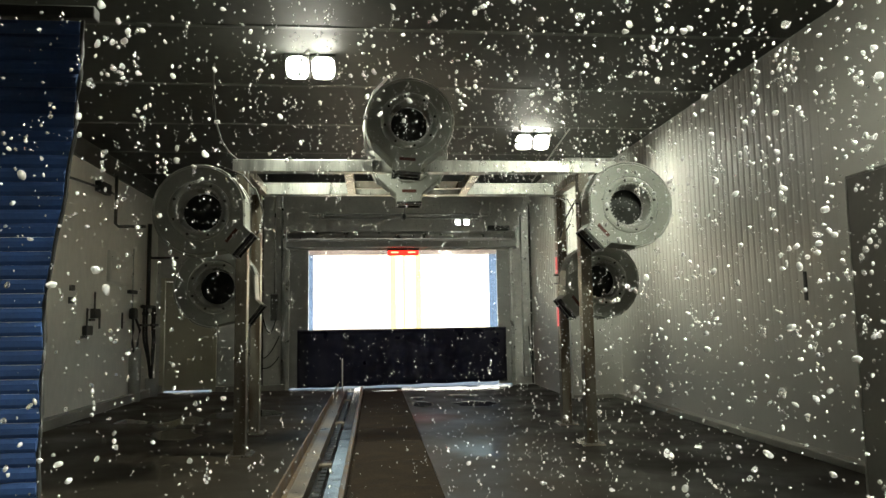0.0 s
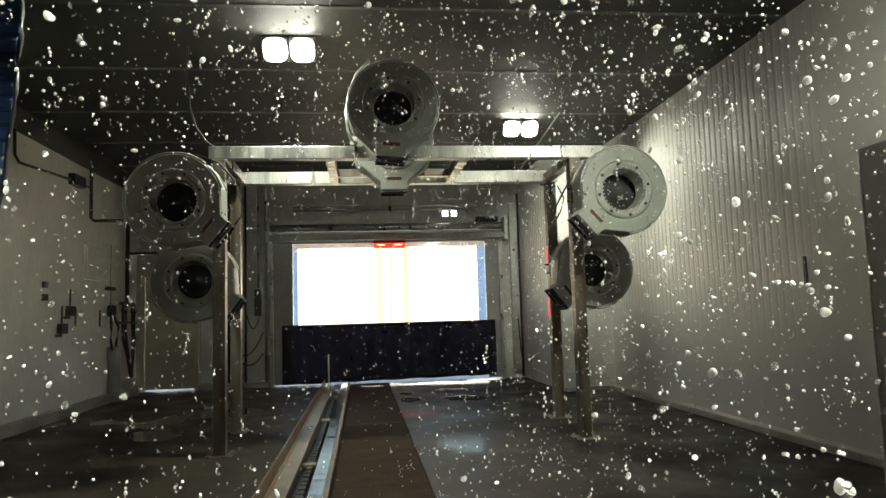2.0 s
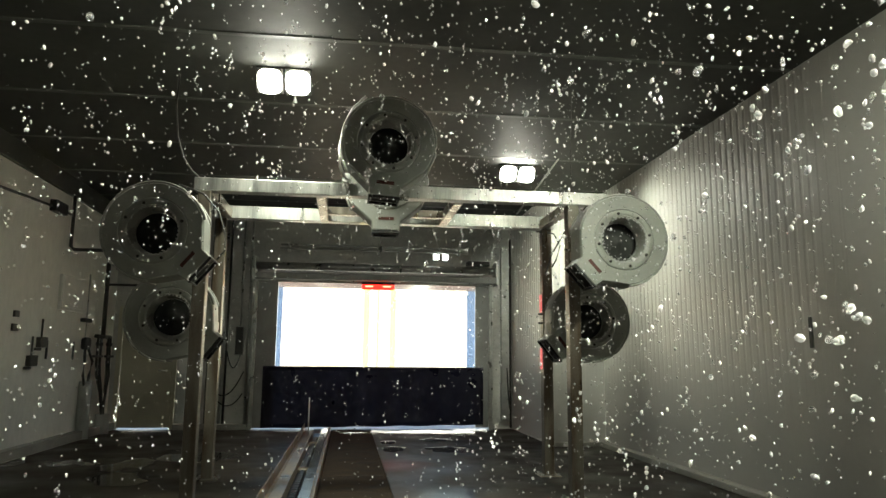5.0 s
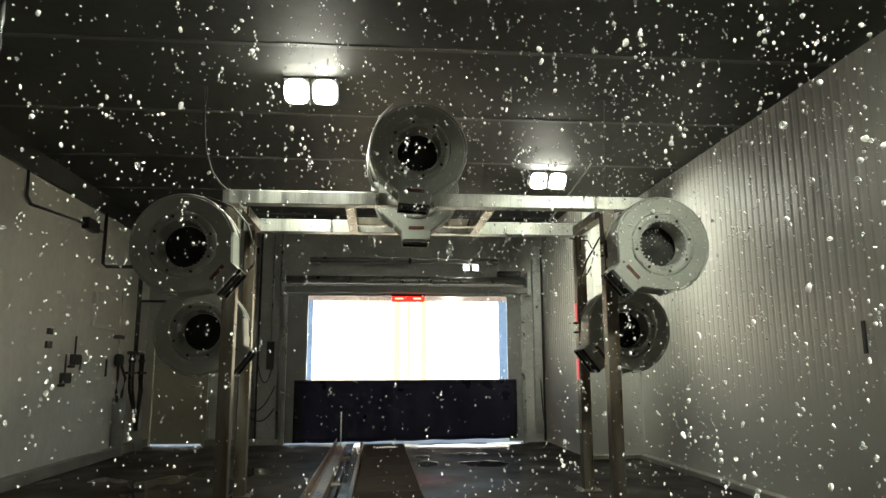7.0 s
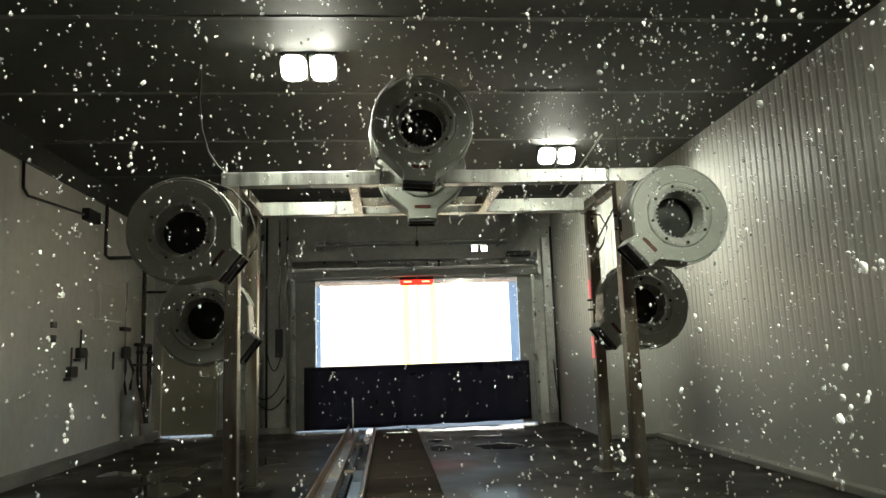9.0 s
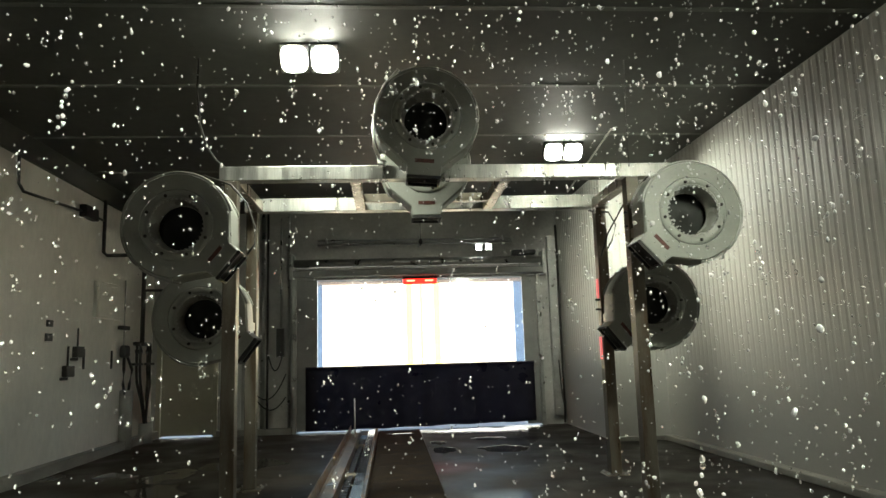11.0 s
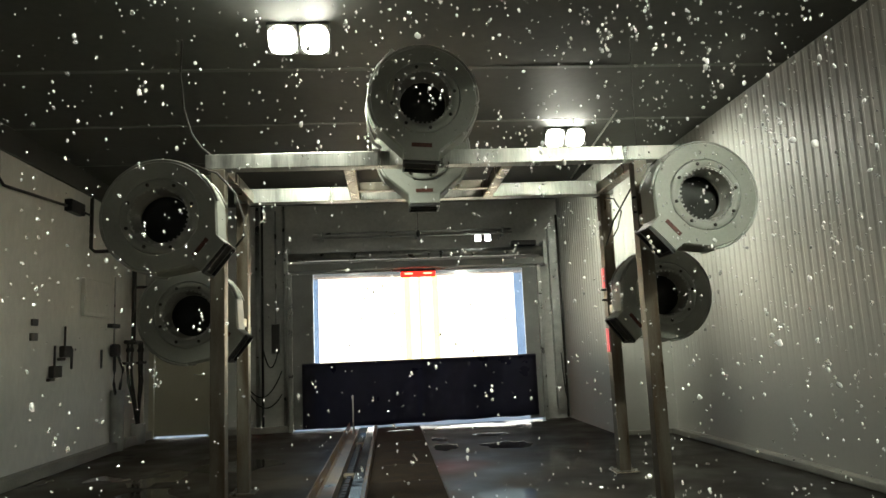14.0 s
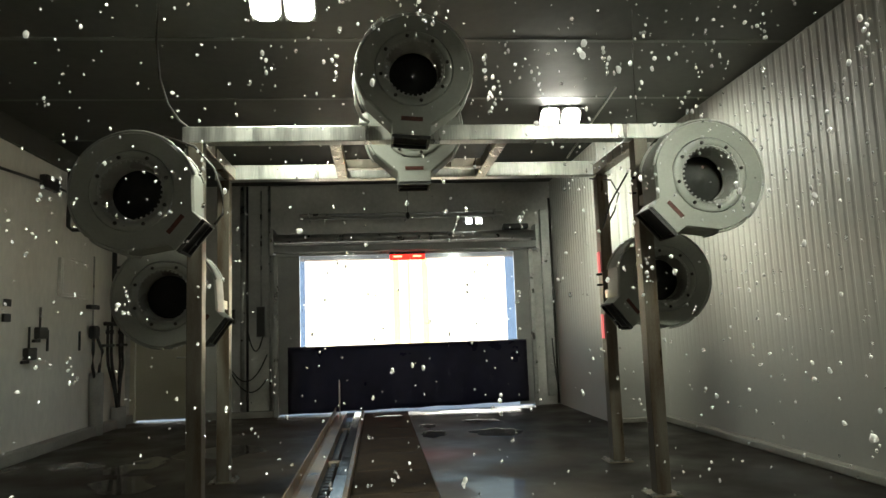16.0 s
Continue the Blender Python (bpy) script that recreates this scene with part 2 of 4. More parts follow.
# ---- mesh helpers ----
def add_box(bm, x0, x1, y0, y1, z0, z1, bevel=0.0):
    made = bmesh.ops.create_cube(bm, size=1)["verts"]
    bmesh.ops.scale(bm, vec=(x1 - x0, y1 - y0, z1 - z0), verts=made)
    bmesh.ops.translate(bm, vec=((x0 + x1) / 2, (y0 + y1) / 2, (z0 + z1) / 2), verts=made)
    if bevel:
        edges = list({e for v in made for e in v.link_edges})
        bmesh.ops.bevel(bm, geom=edges, offset=bevel, segments=2, affect="EDGES", profile=0.5)


def box(x0, x1, y0, y1, z0, z1, bevel=0.0):
    bm = bmesh.new()
    add_box(bm, x0, x1, y0, y1, z0, z1, bevel)
    return bm


def add_tube(bm, points, radius, sides=10, caps=True):
    """A round tube along points."""
    points = [Vector(p) for p in points]
    rings = []
    for i, p in enumerate(points):
        d = (points[min(i + 1, len(points) - 1)] - points[max(i - 1, 0)]).normalized()
        u = d.cross(Vector((0, 0, 1)))
        u = (u if u.length > 0.05 else d.cross(Vector((1, 0, 0)))).normalized()
        w = d.cross(u)
        rings.append([bm.verts.new(p + (u * math.cos(a) + w * math.sin(a)) * radius) for a in (k * math.tau / sides for k in range(sides))])
    for a, b in zip(rings, rings[1:]):
        for k in range(sides):
            f = bm.faces.new((a[k], a[(k + 1) % sides], b[(k + 1) % sides], b[k]))
            f.smooth = True
    if caps:
        bm.faces.new(rings[0][::-1])
        bm.faces.new(rings[-1])


def tube(points, radius, sides=10):
    bm = bmesh.new()
    add_tube(bm, points, radius, sides)
    bmesh.ops.recalc_face_normals(bm, faces=bm.faces)
    return bm


def sag(a, b, drop, n=12):
    """A hanging line between two points."""
    a, b = Vector(a), Vector(b)
    return [a.lerp(b, i / n) - Vector((0, 0, drop * 4 * (i / n) * (1 - i / n))) for i in range(n + 1)]


def spin(profile, sides=40, close=False):
    """A body of revolution round z from (radius, z) pairs."""
    bm = bmesh.new()
    rings = [[bm.verts.new((r * math.cos(k * math.tau / sides), r * math.sin(k * math.tau / sides), z)) for k in range(sides)] for r, z in profile]
    pairs = list(zip(rings, rings[1:])) + ([(rings[-1], rings[0])] if close else [])
    for a, b in pairs:
        for k in range(sides):
            f = bm.faces.new((a[k], a[(k + 1) % sides], b[(k + 1) % sides], b[k]))
            f.smooth = True
    return bm


def rounded_plate(hx, hy, r, z0, z1):
    """A flat plate with round corners."""
    bm = bmesh.new()
    rim = [(cx * (hx - r) + r * math.cos(radians(a)), cy * (hy - r) + r * math.sin(radians(a)))
           for cx, cy, a0 in ((1, 1, 0), (-1, 1, 90), (-1, -1, 180), (1, -1, 270)) for a in range(a0, a0 + 91, 15)]
    lo, hi = ([bm.verts.new((x, y, z)) for x, y in rim] for z in (z0, z1))
    for k in range(len(rim)):
        n = (k + 1) % len(rim)
        bm.faces.new((lo[k], lo[n], hi[n], hi[k]))
    bm.faces.new(lo[::-1])
    bm.faces.new(hi)
    return bm


def turned(bm, m):
    bmesh.ops.transform(bm, matrix=m, verts=bm.verts)
    return bm


def mesh_of(name, bm, mat):
    bmesh.ops.recalc_face_normals(bm, faces=bm.faces)
    me = bpy.data.meshes.new(name)
    bm.to_mesh(me)
    bm.free()
    me.materials.append(mat)
    return me


def part(name, bm, mat, parent, label=""):
    ob = new(name, mesh_of(name, bm, mat))
    ob.parent = parent
    return tagged(ob, label)


def thing(name, label, category, at=(0, 0, 0), group="", kind=""):
    ob = new(name)
    ob.matrix_basis = Matrix.Translation(at)
    ob.empty_display_size = 0.1
    return tagged(ob, label, category, group, kind)


def solid(name, bm, mat, label, category="", kind="", group=""):
    return tagged(new(name, mesh_of(name, bm, mat)), label, category, group, kind)


# ---- the large structure ----
X_LEFT, X_RIGHT, Y_FAR, Y_BACK, Z_TOP = -4.55, 3.32, 0.12, -19.0, 3.80

# floor, cut round the conveyor trench and the trench cover
floor = solid("floor", box(X_LEFT - 0.2, -1.22, Y_BACK, Y_FAR, -0.2, 0.0), FLOOR, "dark wet concrete floor of the wash bay", "floor", "structure")
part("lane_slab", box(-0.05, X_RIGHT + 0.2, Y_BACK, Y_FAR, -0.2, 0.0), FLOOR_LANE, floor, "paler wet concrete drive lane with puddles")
part("trench_base", box(-1.22, -0.05, Y_BACK, Y_FAR, -0.3, -0.16), FLOOR, floor)

solid("wall_left", box(X_LEFT - 0.2, X_LEFT, Y_BACK, Y_FAR, 0.0, Z_TOP), WALL_WHITE, "off-white painted side wall with scuffs", "wall", "structure")
solid("kerb_left", box(X_LEFT, X_LEFT + 0.14, Y_BACK, Y_FAR, 0.0, 0.13, 0.015), KERB, "low concrete kerb along the painted wall", "kerb", "structure")

wall_right = solid("wall_right", box(X_RIGHT, X_RIGHT + 0.2, Y_BACK, Y_FAR, 0.0, Z_TOP), WALL_PANEL, "smooth pale panelled side wall", "wall", "structure")
solid("kerb_right", box(X_RIGHT - 0.12, X_RIGHT, Y_BACK, -2.625, 0.0, 0.07, 0.012), KERB, "low concrete kerb below the panelled wall", "kerb", "structure")

# far wall round the exit opening
DOOR_X0, DOOR_X1, DOOR_TOP = -2.12, 2.08, 2.72
wall_far = solid("wall_far", box(-3.50, DOOR_X0, Y_FAR, Y_FAR + 0.2, 0.0, Z_TOP), WALL_FAR, "grey end wall round the exit opening", "wall", "structure")
part("wall_pier", box(DOOR_X1, X_RIGHT + 0.2, Y_FAR, Y_FAR + 0.2, 0.0, Z_TOP), WALL_FAR, wall_far)
part("lintel", box(DOOR_X0, DOOR_X1, Y_FAR, Y_FAR + 0.2, DOOR_TOP, Z_TOP), WALL_FAR, wall_far)
part("wall_corner", box(X_LEFT - 0.2, -4.42, Y_FAR, Y_FAR + 0.2, 0.0, Z_TOP), WALL_FAR, wall_far)
part("door_lintel", box(-4.42, -3.50, Y_FAR, Y_FAR + 0.2, 2.08, Z_TOP), WALL_FAR, wall_far)
solid("wall_back", box(X_LEFT - 0.2, X_RIGHT + 0.2, Y_BACK - 0.2, Y_BACK, 0.0, Z_TOP), WALL_FAR, "grey end wall behind the wash equipment", "wall", "structure")

# roof deck
bm = box(X_LEFT - 0.2, X_RIGHT + 0.2, Y_BACK - 0.2, Y_FAR + 0.2, Z_TOP, Z_TOP + 0.15)
solid("ceiling", bm, CEILING, "dark painted metal roof deck", "ceiling", "structure")

solid("wall_header", box(X_LEFT, X_LEFT + 0.05, Y_BACK, Y_FAR, 3.52, Z_TOP, 0.008), CEILING, "dark painted header along the top of the painted wall", "header", "structure")


def roof_strip():
    """A flat cover strip over a seam of the roof deck, across the bay."""
    return solid("roof_strip", box(X_LEFT + 0.01, X_RIGHT - 0.01, -0.03, 0.03, -0.003, 0.003, 0.0015), PURLIN, "flat painted cover strip across the roof deck", "roof strip", group="roof strips")


first = roof_strip()
first.matrix_basis = pose(0, -1.2, Z_TOP - 0.002)
for i in range(1, 11):
    copy_thing(first, pose(0, -1.2 - 1.55 * i, Z_TOP - 0.002))

# corrugated cladding on the upper right wall: sheets of six ribs
def cladding_mesh(width, z0, z1, pitch=0.114, deep=0.008, fade=False):
    """Ribs that run out flat towards the foot of the sheet."""
    bm = bmesh.new()
    n = round(width / pitch)
    rows = []
    for z, d in ((z0, 0.0), (0.75, 0.0), (1.05, 0.16), (1.4, 0.45), (1.75, 0.8), (2.1, 1.0), (z1, 1.0)):
        prof = []
        for i in range(n):
            y = i * pitch
            e = d * (i / n if fade else 1.0)
            low = 0.0116 * (1 - e)
            prof += [(low, y), (low, y + 0.018), (low - deep * e, y + 0.036), (low - deep * e, y + pitch - 0.018)]
        prof.append((0.011 * (1 - d), n * pitch))
        rows.append([bm.verts.new((x, y, z)) for x, y in prof])
    for lo, hi in zip(rows, rows[1:]):
        for a, b, c, d in zip(lo, lo[1:], hi[1:], hi):
            bm.faces.new((a, b, c, d))
    back = [[bm.verts.new((0.0119, y, z)) for y in (0, n * pitch)] for z in (z0, z1)]
    bm.faces.new((back[0][0], back[0][1], back[1][1], back[1][0]))
    return bm


sheet = mesh_of("cladding_sheet", cladding_mesh(0.912, 0.075, Z_TOP - 0.02), CLADDING)
end_sheet = mesh_of("cladding_sheet", cladding_mesh(0.912, 0.075, Z_TOP - 0.02, fade=True), CLADDING)
for i in range(6):
    ob = new("cladding_sheet", sheet if i else end_sheet)
    ob.parent = wall_right
    ob.location = (X_RIGHT - 0.012 - 0.001 * (i % 2), -8.034 + 0.912 * i, 0)

# boxed-in pier between the panelled wall and the exit, clad on both faces
PIER_X, PIER_Y = 2.52, -2.55
pier = solid("wall_box_pier", box(PIER_X, X_RIGHT, PIER_Y, Y_FAR, 0.0, Z_TOP), CLADDING, "clad boxed-in wall pier beside the exit", "wall", "structure")
ob = new("cladding_sheet", mesh_of("cladding_sheet", cladding_mesh(0.78, 0.075, Z_TOP - 0.02, pitch=0.13), CLADDING))
ob.parent = pier
ob.matrix_basis = pose(X_RIGHT - 0.008, PIER_Y - 0.012, 0, 0, 0, 90)
side_sheet = mesh_of("cladding_sheet", cladding_mesh(0.882, 0.075, Z_TOP - 0.02, pitch=0.126), CLADDING)
for i in range(3):
    ob = new("cladding_sheet", side_sheet)
    ob.parent = pier
    ob.location = (PIER_X - 0.012 - 0.001 * (i % 2), PIER_Y + 0.882 * i, 0)
part("pier_kerb", box(PIER_X, X_RIGHT, PIER_Y - 0.07, PIER_Y - 0.014, 0.0, 0.06, 0.01), KERB, pier)

# ---- outside ----
solid("ground", box(-400, 400, Y_FAR + 0.2, 800, -0.25, -0.02), OUT_GROUND, "pale sunlit concrete yard outside the exit", "ground", "structure")
# added reflector: catches the sun so that the exit shows white
solid("backdrop", box(-60, 60, 60, 61, -0.02, 9), OUT_REFLECTOR, "pale sunlit board across the yard, added to whiten the exit view", "backdrop", "structure")

# ---- conveyor ----
conveyor = thing("conveyor", "steel wheel conveyor set in the wet floor", "conveyor")
Y_END = Y_FAR + 0.15
part("outer_guide", box(-1.219, -1.203, Y_BACK, Y_END, -0.16, 0.11, 0.004), RUSTY, conveyor, "worn rusty steel guide rail")
part("outer_ledge", box(-1.202, -1.168, Y_BACK, Y_END, -0.16, 0.008, 0.003), RUSTY, conveyor, "rusty steel ledge")
part("track_plate", box(-1.166, -1.05, Y_BACK, Y_END, -0.16, 0.012, 0.004), RAIL_STEEL, conveyor, "polished steel wheel track")
part("inner_plate", box(-0.915, -0.802, Y_BACK, Y_END, -0.16, -0.004, 0.004), WET_STEEL, conveyor, "polished steel wheel track")
part("inner_guide", box(-0.798, -0.758, Y_BACK, Y_END, -0.16, 0.05, 0.008), RUSTY, conveyor, "bright worn steel guide rail")
# near-black bed, the shade of the chain slot put into its colour
part("chain_bed", box(-1.048, -0.917, Y_BACK, Y_END, -0.158, -0.09), RECESS_SHADE, conveyor)
part("chain_bed", box(-0.756, -0.728, Y_BACK, Y_END, -0.158, -0.03), BROWN_GRATE, conveyor, "dirty brown trench filling")
link_bm = box(-1.01, -0.955, 0, 0.10, -0.085, -0.045, 0.006)
link_me = mesh_of("chain_link", link_bm, BRONZE)
for i in range(80):
    ob = new("chain_link", link_me)
    ob.parent, ob.location = conveyor, (0, -11.8 + i * 0.14, 0)
roller_me = mesh_of("roller", turned(spin([(0.001, -0.06), (0.03, -0.06), (0.035, -0.05), (0.035, 0.05), (0.03, 0.06), (0.001, 0.06)], 14), pose(-0.983, 0, -0.055, 0, 90, 0)), RAIL_STEEL)
for y in (-9.6, -6.9, -4.2, -1.6):
    ob = new("roller", roller_me)
    ob.parent, ob.location = conveyor, (0, y, 0)

cover = thing("trench_cover", "rusty brown steel trench cover beside the conveyor", "trench cover")
plate = mesh_of("cover_plate", box(-0.725, -0.056, 0.004, 0.996, -0.16, 0.004, 0.004), BROWN_GRATE)
y = -18.0
while y < -0.1:
    ob = new("cover_plate", plate)
    ob.parent, ob.location = cover, (0, y, 0)
    y += 1.0
solid("wheel_guide_pin", tube([(-1.10, -0.9, 0.012), (-1.10, -0.9, 0.60)], 0.011, 8), WHITE_BOARD, "thin upright steel rod beside the conveyor", "rod")

# shallow puddles on the lane and one on the trench cover
def puddle(cx, cy, rx, ry, z, seed, label):
    """A thin sheet of water with an uneven outline that thins out at its rim."""
    r = random.Random(seed)
    waves = [(k, r.uniform(0.04, 0.16) / k ** 0.5, r.uniform(0, 6.3)) for k in range(2, 11)]
    bm = bmesh.new()
    rings = []
    for share, dz in ((0.35, 0.002), (0.8, 0.002), (0.95, 0.0014), (1.0, 0.0002)):
        rings.append([])
        for i in range(64):
            a = i * math.tau / 64
            reach = share * (1 + sum(h * math.sin(k * a + p) for k, h, p in waves))
            rings[-1].append(bm.verts.new((cx + rx * reach * math.cos(a), cy + ry * reach * math.sin(a), z + dz)))
    for a, b in zip(rings, rings[1:]):
        for i in range(64):
            bm.faces.new((a[i], a[(i + 1) % 64], b[(i + 1) % 64], b[i])).smooth = True
    bm.faces.new(rings[0])
    solid("puddle", bm, PUDDLE, label, "puddle", group="puddles")


puddle(0.95, -0.50, 0.75, 0.33, 0.0, 3, "bright shallow puddle on the lane at the exit door")
puddle(0.14, -1.95, 0.13, 0.20, 0.0, 5, "dark puddle on the lane beside the trench cover")
puddle(0.16, -2.75, 0.17, 0.30, 0.0, 6, "dark puddle on the lane beside the trench cover")
puddle(0.95, -2.85, 0.30, 0.36, 0.0, 9, "dark puddle in the middle of the lane")
puddle(0.90, -1.65, 0.26, 0.18, 0.0, 12, "small dark puddle on the lane")
puddle(-0.38, -0.62, 0.20, 0.12, 0.004, 4, "small bright puddle on the trench cover")
puddle(-2.3, -3.4, 0.5, 0.45, 0.0, 8, "dim puddle on the dark concrete floor")

# ---- exit door ----
exit_door = thing("exit_door", "closed fabric roll-up door with clear upper and navy lower panel", "door", (0, 0.03, 0))
YD = 0.0
part("clear_panel", box(-1.675, 1.652, YD, YD + 0.004, 1.06, 2.50), CLEAR, exit_door, "clear vinyl window panel")
# pale yellow bands laid over the clear panel
for x0, x1 in ((-0.24, -0.13), (0.0, 0.05), (0.24, 0.35)):
    part("yellow_strip", box(x0, x1, YD - 0.004, YD - 0.001, 1.095, 2.498), YELLOW_CLEAR, exit_door, "pale yellow translucent strip")
part("edge_band", box(-1.765, -1.679, YD - 0.002, YD + 0.004, 1.06, 2.50), BLUE_CLEAR, exit_door, "blue-tinted translucent edge band")
part("edge_band", box(1.656, 1.81, YD - 0.002, YD + 0.004, 1.06, 2.50), BLUE_CLEAR, exit_door, "blue-tinted translucent edge band")
part("side_panel", box(-2.12, -1.769, YD - 0.002, YD + 0.006, 0.03, 2.62), GREY_BOX, exit_door)
part("side_panel", box(1.814, 2.08, YD - 0.002, YD + 0.006, 0.03, 2.62), GREY_BOX, exit_door)
bm = bmesh.new()
cols, rows = 60, 12
grid = [[bm.verts.new((-1.97 + 3.93 * i / cols, -0.03 + 0.012 * math.sin(i * 0.9) * (1 - j / rows) + 0.008 * math.sin(i * 0.37 + 1), (0.03 + 0.05 * i / cols) * (1 - j / rows) + 1.09 * j / rows + (0.006 * math.sin(i * 0.55) if j == 0 else 0))) for i in range(cols + 1)] for j in range(rows + 1)]
for a, b in zip(grid, grid[1:]):
    for i in range(cols):
        bm.faces.new((a[i], a[i + 1], b[i + 1], b[i])).smooth = True
bmesh.ops.solidify(bm, geom=bm.faces[:], thickness=0.008)
lower = part("lower_panel", bm, NAVY, exit_door, "navy blue opaque vinyl lower panel")
part("top_hem", box(-1.97, 1.96, -0.045, -0.022, 1.075, 1.10, 0.004), NAVY, lower)
part("head_bar", box(-2.12, 2.08, -0.05, -0.006, 2.585, 2.625, 0.006), GALV, exit_door)
part("valance", box(-1.765, 1.81, -0.02, -0.012, 2.495, 2.585), GREY_CLEAR, exit_door, "grey translucent valance strip")
part("roll_cover", box(-2.2, 2.2, -0.22, -0.052, 2.62, 2.74, 0.02), GREY_BOX, exit_door)
part("roll_tube", turned(spin([(0.001, -2.15), (0.07, -2.15), (0.07, 2.15), (0.001, 2.15)], 20), pose(0, -0.14, 2.86, 0, 90, 0)), GALV, exit_door, "steel roller tube")
for x in (-2.22, 2.16):
    part("bearing_bracket", box(x, x + 0.06, -0.24, 0.09, 2.6, 3.02, 0.006), GALV, exit_door)
part("drive_motor", box(1.62, 2.05, -0.24, -0.08, 2.94, 3.03, 0.02), BLACK, exit_door, "dark drive motor")
for x in (-2.19, 2.06):
    part("guide_rail", box(x, x + 0.07, -0.06, 0.088, 0.0, 2.6, 0.008), GALV, exit_door, "galvanised door guide rail")
for z, y in ((3.18, -0.16), (3.26, -0.10)):
    part("cross_rail", tube([(-1.75, y, z), (1.65, y, z)], 0.018), GALV, exit_door)
for x in (-1.6, 0.0, 1.5):
    part("rail_hanger", box(x - 0.015, x + 0.015, -0.175, 0.088, 3.15, 3.30), GALV, exit_door)

solid("red_signal_lamp", box(-0.29, 0.31, -0.10, -0.03, 2.565, 2.61, 0.008), BLACK, "black housing of the red signal", "signal lamp")
signal = bpy.data.objects["red_signal_lamp"]
part("lens", box(-0.28, 0.30, -0.085, -0.045, 2.47, 2.562, 0.01), RED_GLOW, signal, "glowing red lens")
for x in (-0.15, 0.17):
    part("lamp_bar", box(x - 0.07, x + 0.07, -0.093, -0.087, 2.52, 2.545), RED_BAR, signal, "bright red lamp bar")
red = new("red_signal_light", bpy.data.lights.new("red_signal_light", "AREA"))
red.data.energy, red.data.color = 0.6, (1.0, 0.03, 0.02)
red.data.shape, red.data.size, red.data.size_y = "RECTANGLE", 0.56, 0.08
red.matrix_basis = pose(0.01, -0.13, 2.46, 6, 0, 0)
hang = thing("pull_switch", "small dark pull switch hanging above the exit door", "switch")
part("cord", tube([(0.03, -0.2, Z_TOP - 0.02), (0.03, -0.2, 3.26)], 0.006, 6), BLACK, hang)
part("knob", turned(spin([(0.001, -0.07), (0.03, -0.03), (0.035, 0.0), (0.02, 0.05), (0.001, 0.06)], 14), pose(0.03, -0.2, 3.2)), BLACK, hang)

twin = thing("twin_spot_lamp", "small white twin emergency lamp above the exit door", "lamp")
part("housing", box(0.98, 1.32, -0.06, 0.11, 3.10, 3.16, 0.008), GREY_BOX, twin)
for x in (1.06, 1.23):
    head = part("lamp_head", box(x - 0.06, x + 0.06, -0.10, -0.03, 3.04, 3.16, 0.01), GREY_BOX, twin)
    part("lens", box(x - 0.05, x + 0.05, -0.108, -0.102, 3.05, 3.15, 0.002), SPOT_GLOW, head, "glowing white lens")

track = thing("door_side_track", "pale steel cable duct beside the exit door", "cable duct")
part("channel", box(2.30, 2.45, 0.0, 0.115, 0.15, 3.3, 0.01), GALV, track)
part("dark_pipe", tube([(2.48, 0.06, 0.02), (2.48, 0.06, 3.5)], 0.022), BRONZE, track, "dark vertical pipe")
part("cable", tube(sag((2.40, -0.02, 1.1), (2.46, -0.02, 0.35), 0.18), 0.012, 6), BLACK, track, "loose black cable")

# ---- things on the far wall's left side ----
service_door = thing("door_service", "closed cream steel service door with light under it", "door", kind="structure")
part("leaf", box(-4.39, -3.53, Y_FAR + 0.03, Y_FAR + 0.075, 0.028, 2.03, 0.003), DOOR_PAINT, service_door)
for x0, x1 in ((-4.47, -4.395), (-3.525, -3.45)):
    part("door_frame", box(x0, x1, Y_FAR - 0.02, Y_FAR + 0.1, 0.0, 2.1, 0.004), DOOR_PAINT, service_door)
part("door_frame", box(-4.395, -3.525, Y_FAR - 0.02, Y_FAR + 0.1, 2.035, 2.1, 0.004), DOOR_PAINT, service_door)
part("door_handle", tube([(-3.62, Y_FAR + 0.03, 1.0), (-3.62, Y_FAR - 0.05, 1.0), (-3.74, Y_FAR - 0.05, 1.0)], 0.011, 8), GALV, service_door, "steel lever handle")

solid("white_board", box(-3.42, -3.06, Y_FAR - 0.03, Y_FAR - 0.002, 0.12, 1.9, 0.004), WHITE_BOARD, "tall white board fixed on the end wall", "board")
solid("wall_base_kerb", box(-3.44, DOOR_X0 - 0.08, Y_FAR - 0.12, Y_FAR, 0.0, 0.1, 0.01), KERB, "low concrete kerb at the end wall", "kerb", "structure")


def control_box(x0, x1, z0, z1, deep, label):
    t = thing("control_box", label, "control box")
    part("body", box(x0, x1, Y_FAR - deep, Y_FAR, z0, z1, 0.008), GREY_BOX, t)
    part("lid", box(x0 + 0.012, x1 - 0.012, Y_FAR - deep - 0.014, Y_FAR - deep, z0 + 0.012, z1 - 0.012, 0.005), BRONZE, t)
    part("conduit", tube([((x0 + x1) / 2, Y_FAR - deep / 2, z1), ((x0 + x1) / 2, Y_FAR - deep / 2, Z_TOP - 0.1)], 0.016, 8), GALV, t, "galvanised conduit")
    return t


control_box(-2.47, -2.32, 1.28, 1.78, 0.12, "dark grey control box on the end wall")
control_box(-2.98, -2.80, 1.5, 1.75, 0.1, "small dark switch box on the end wall")
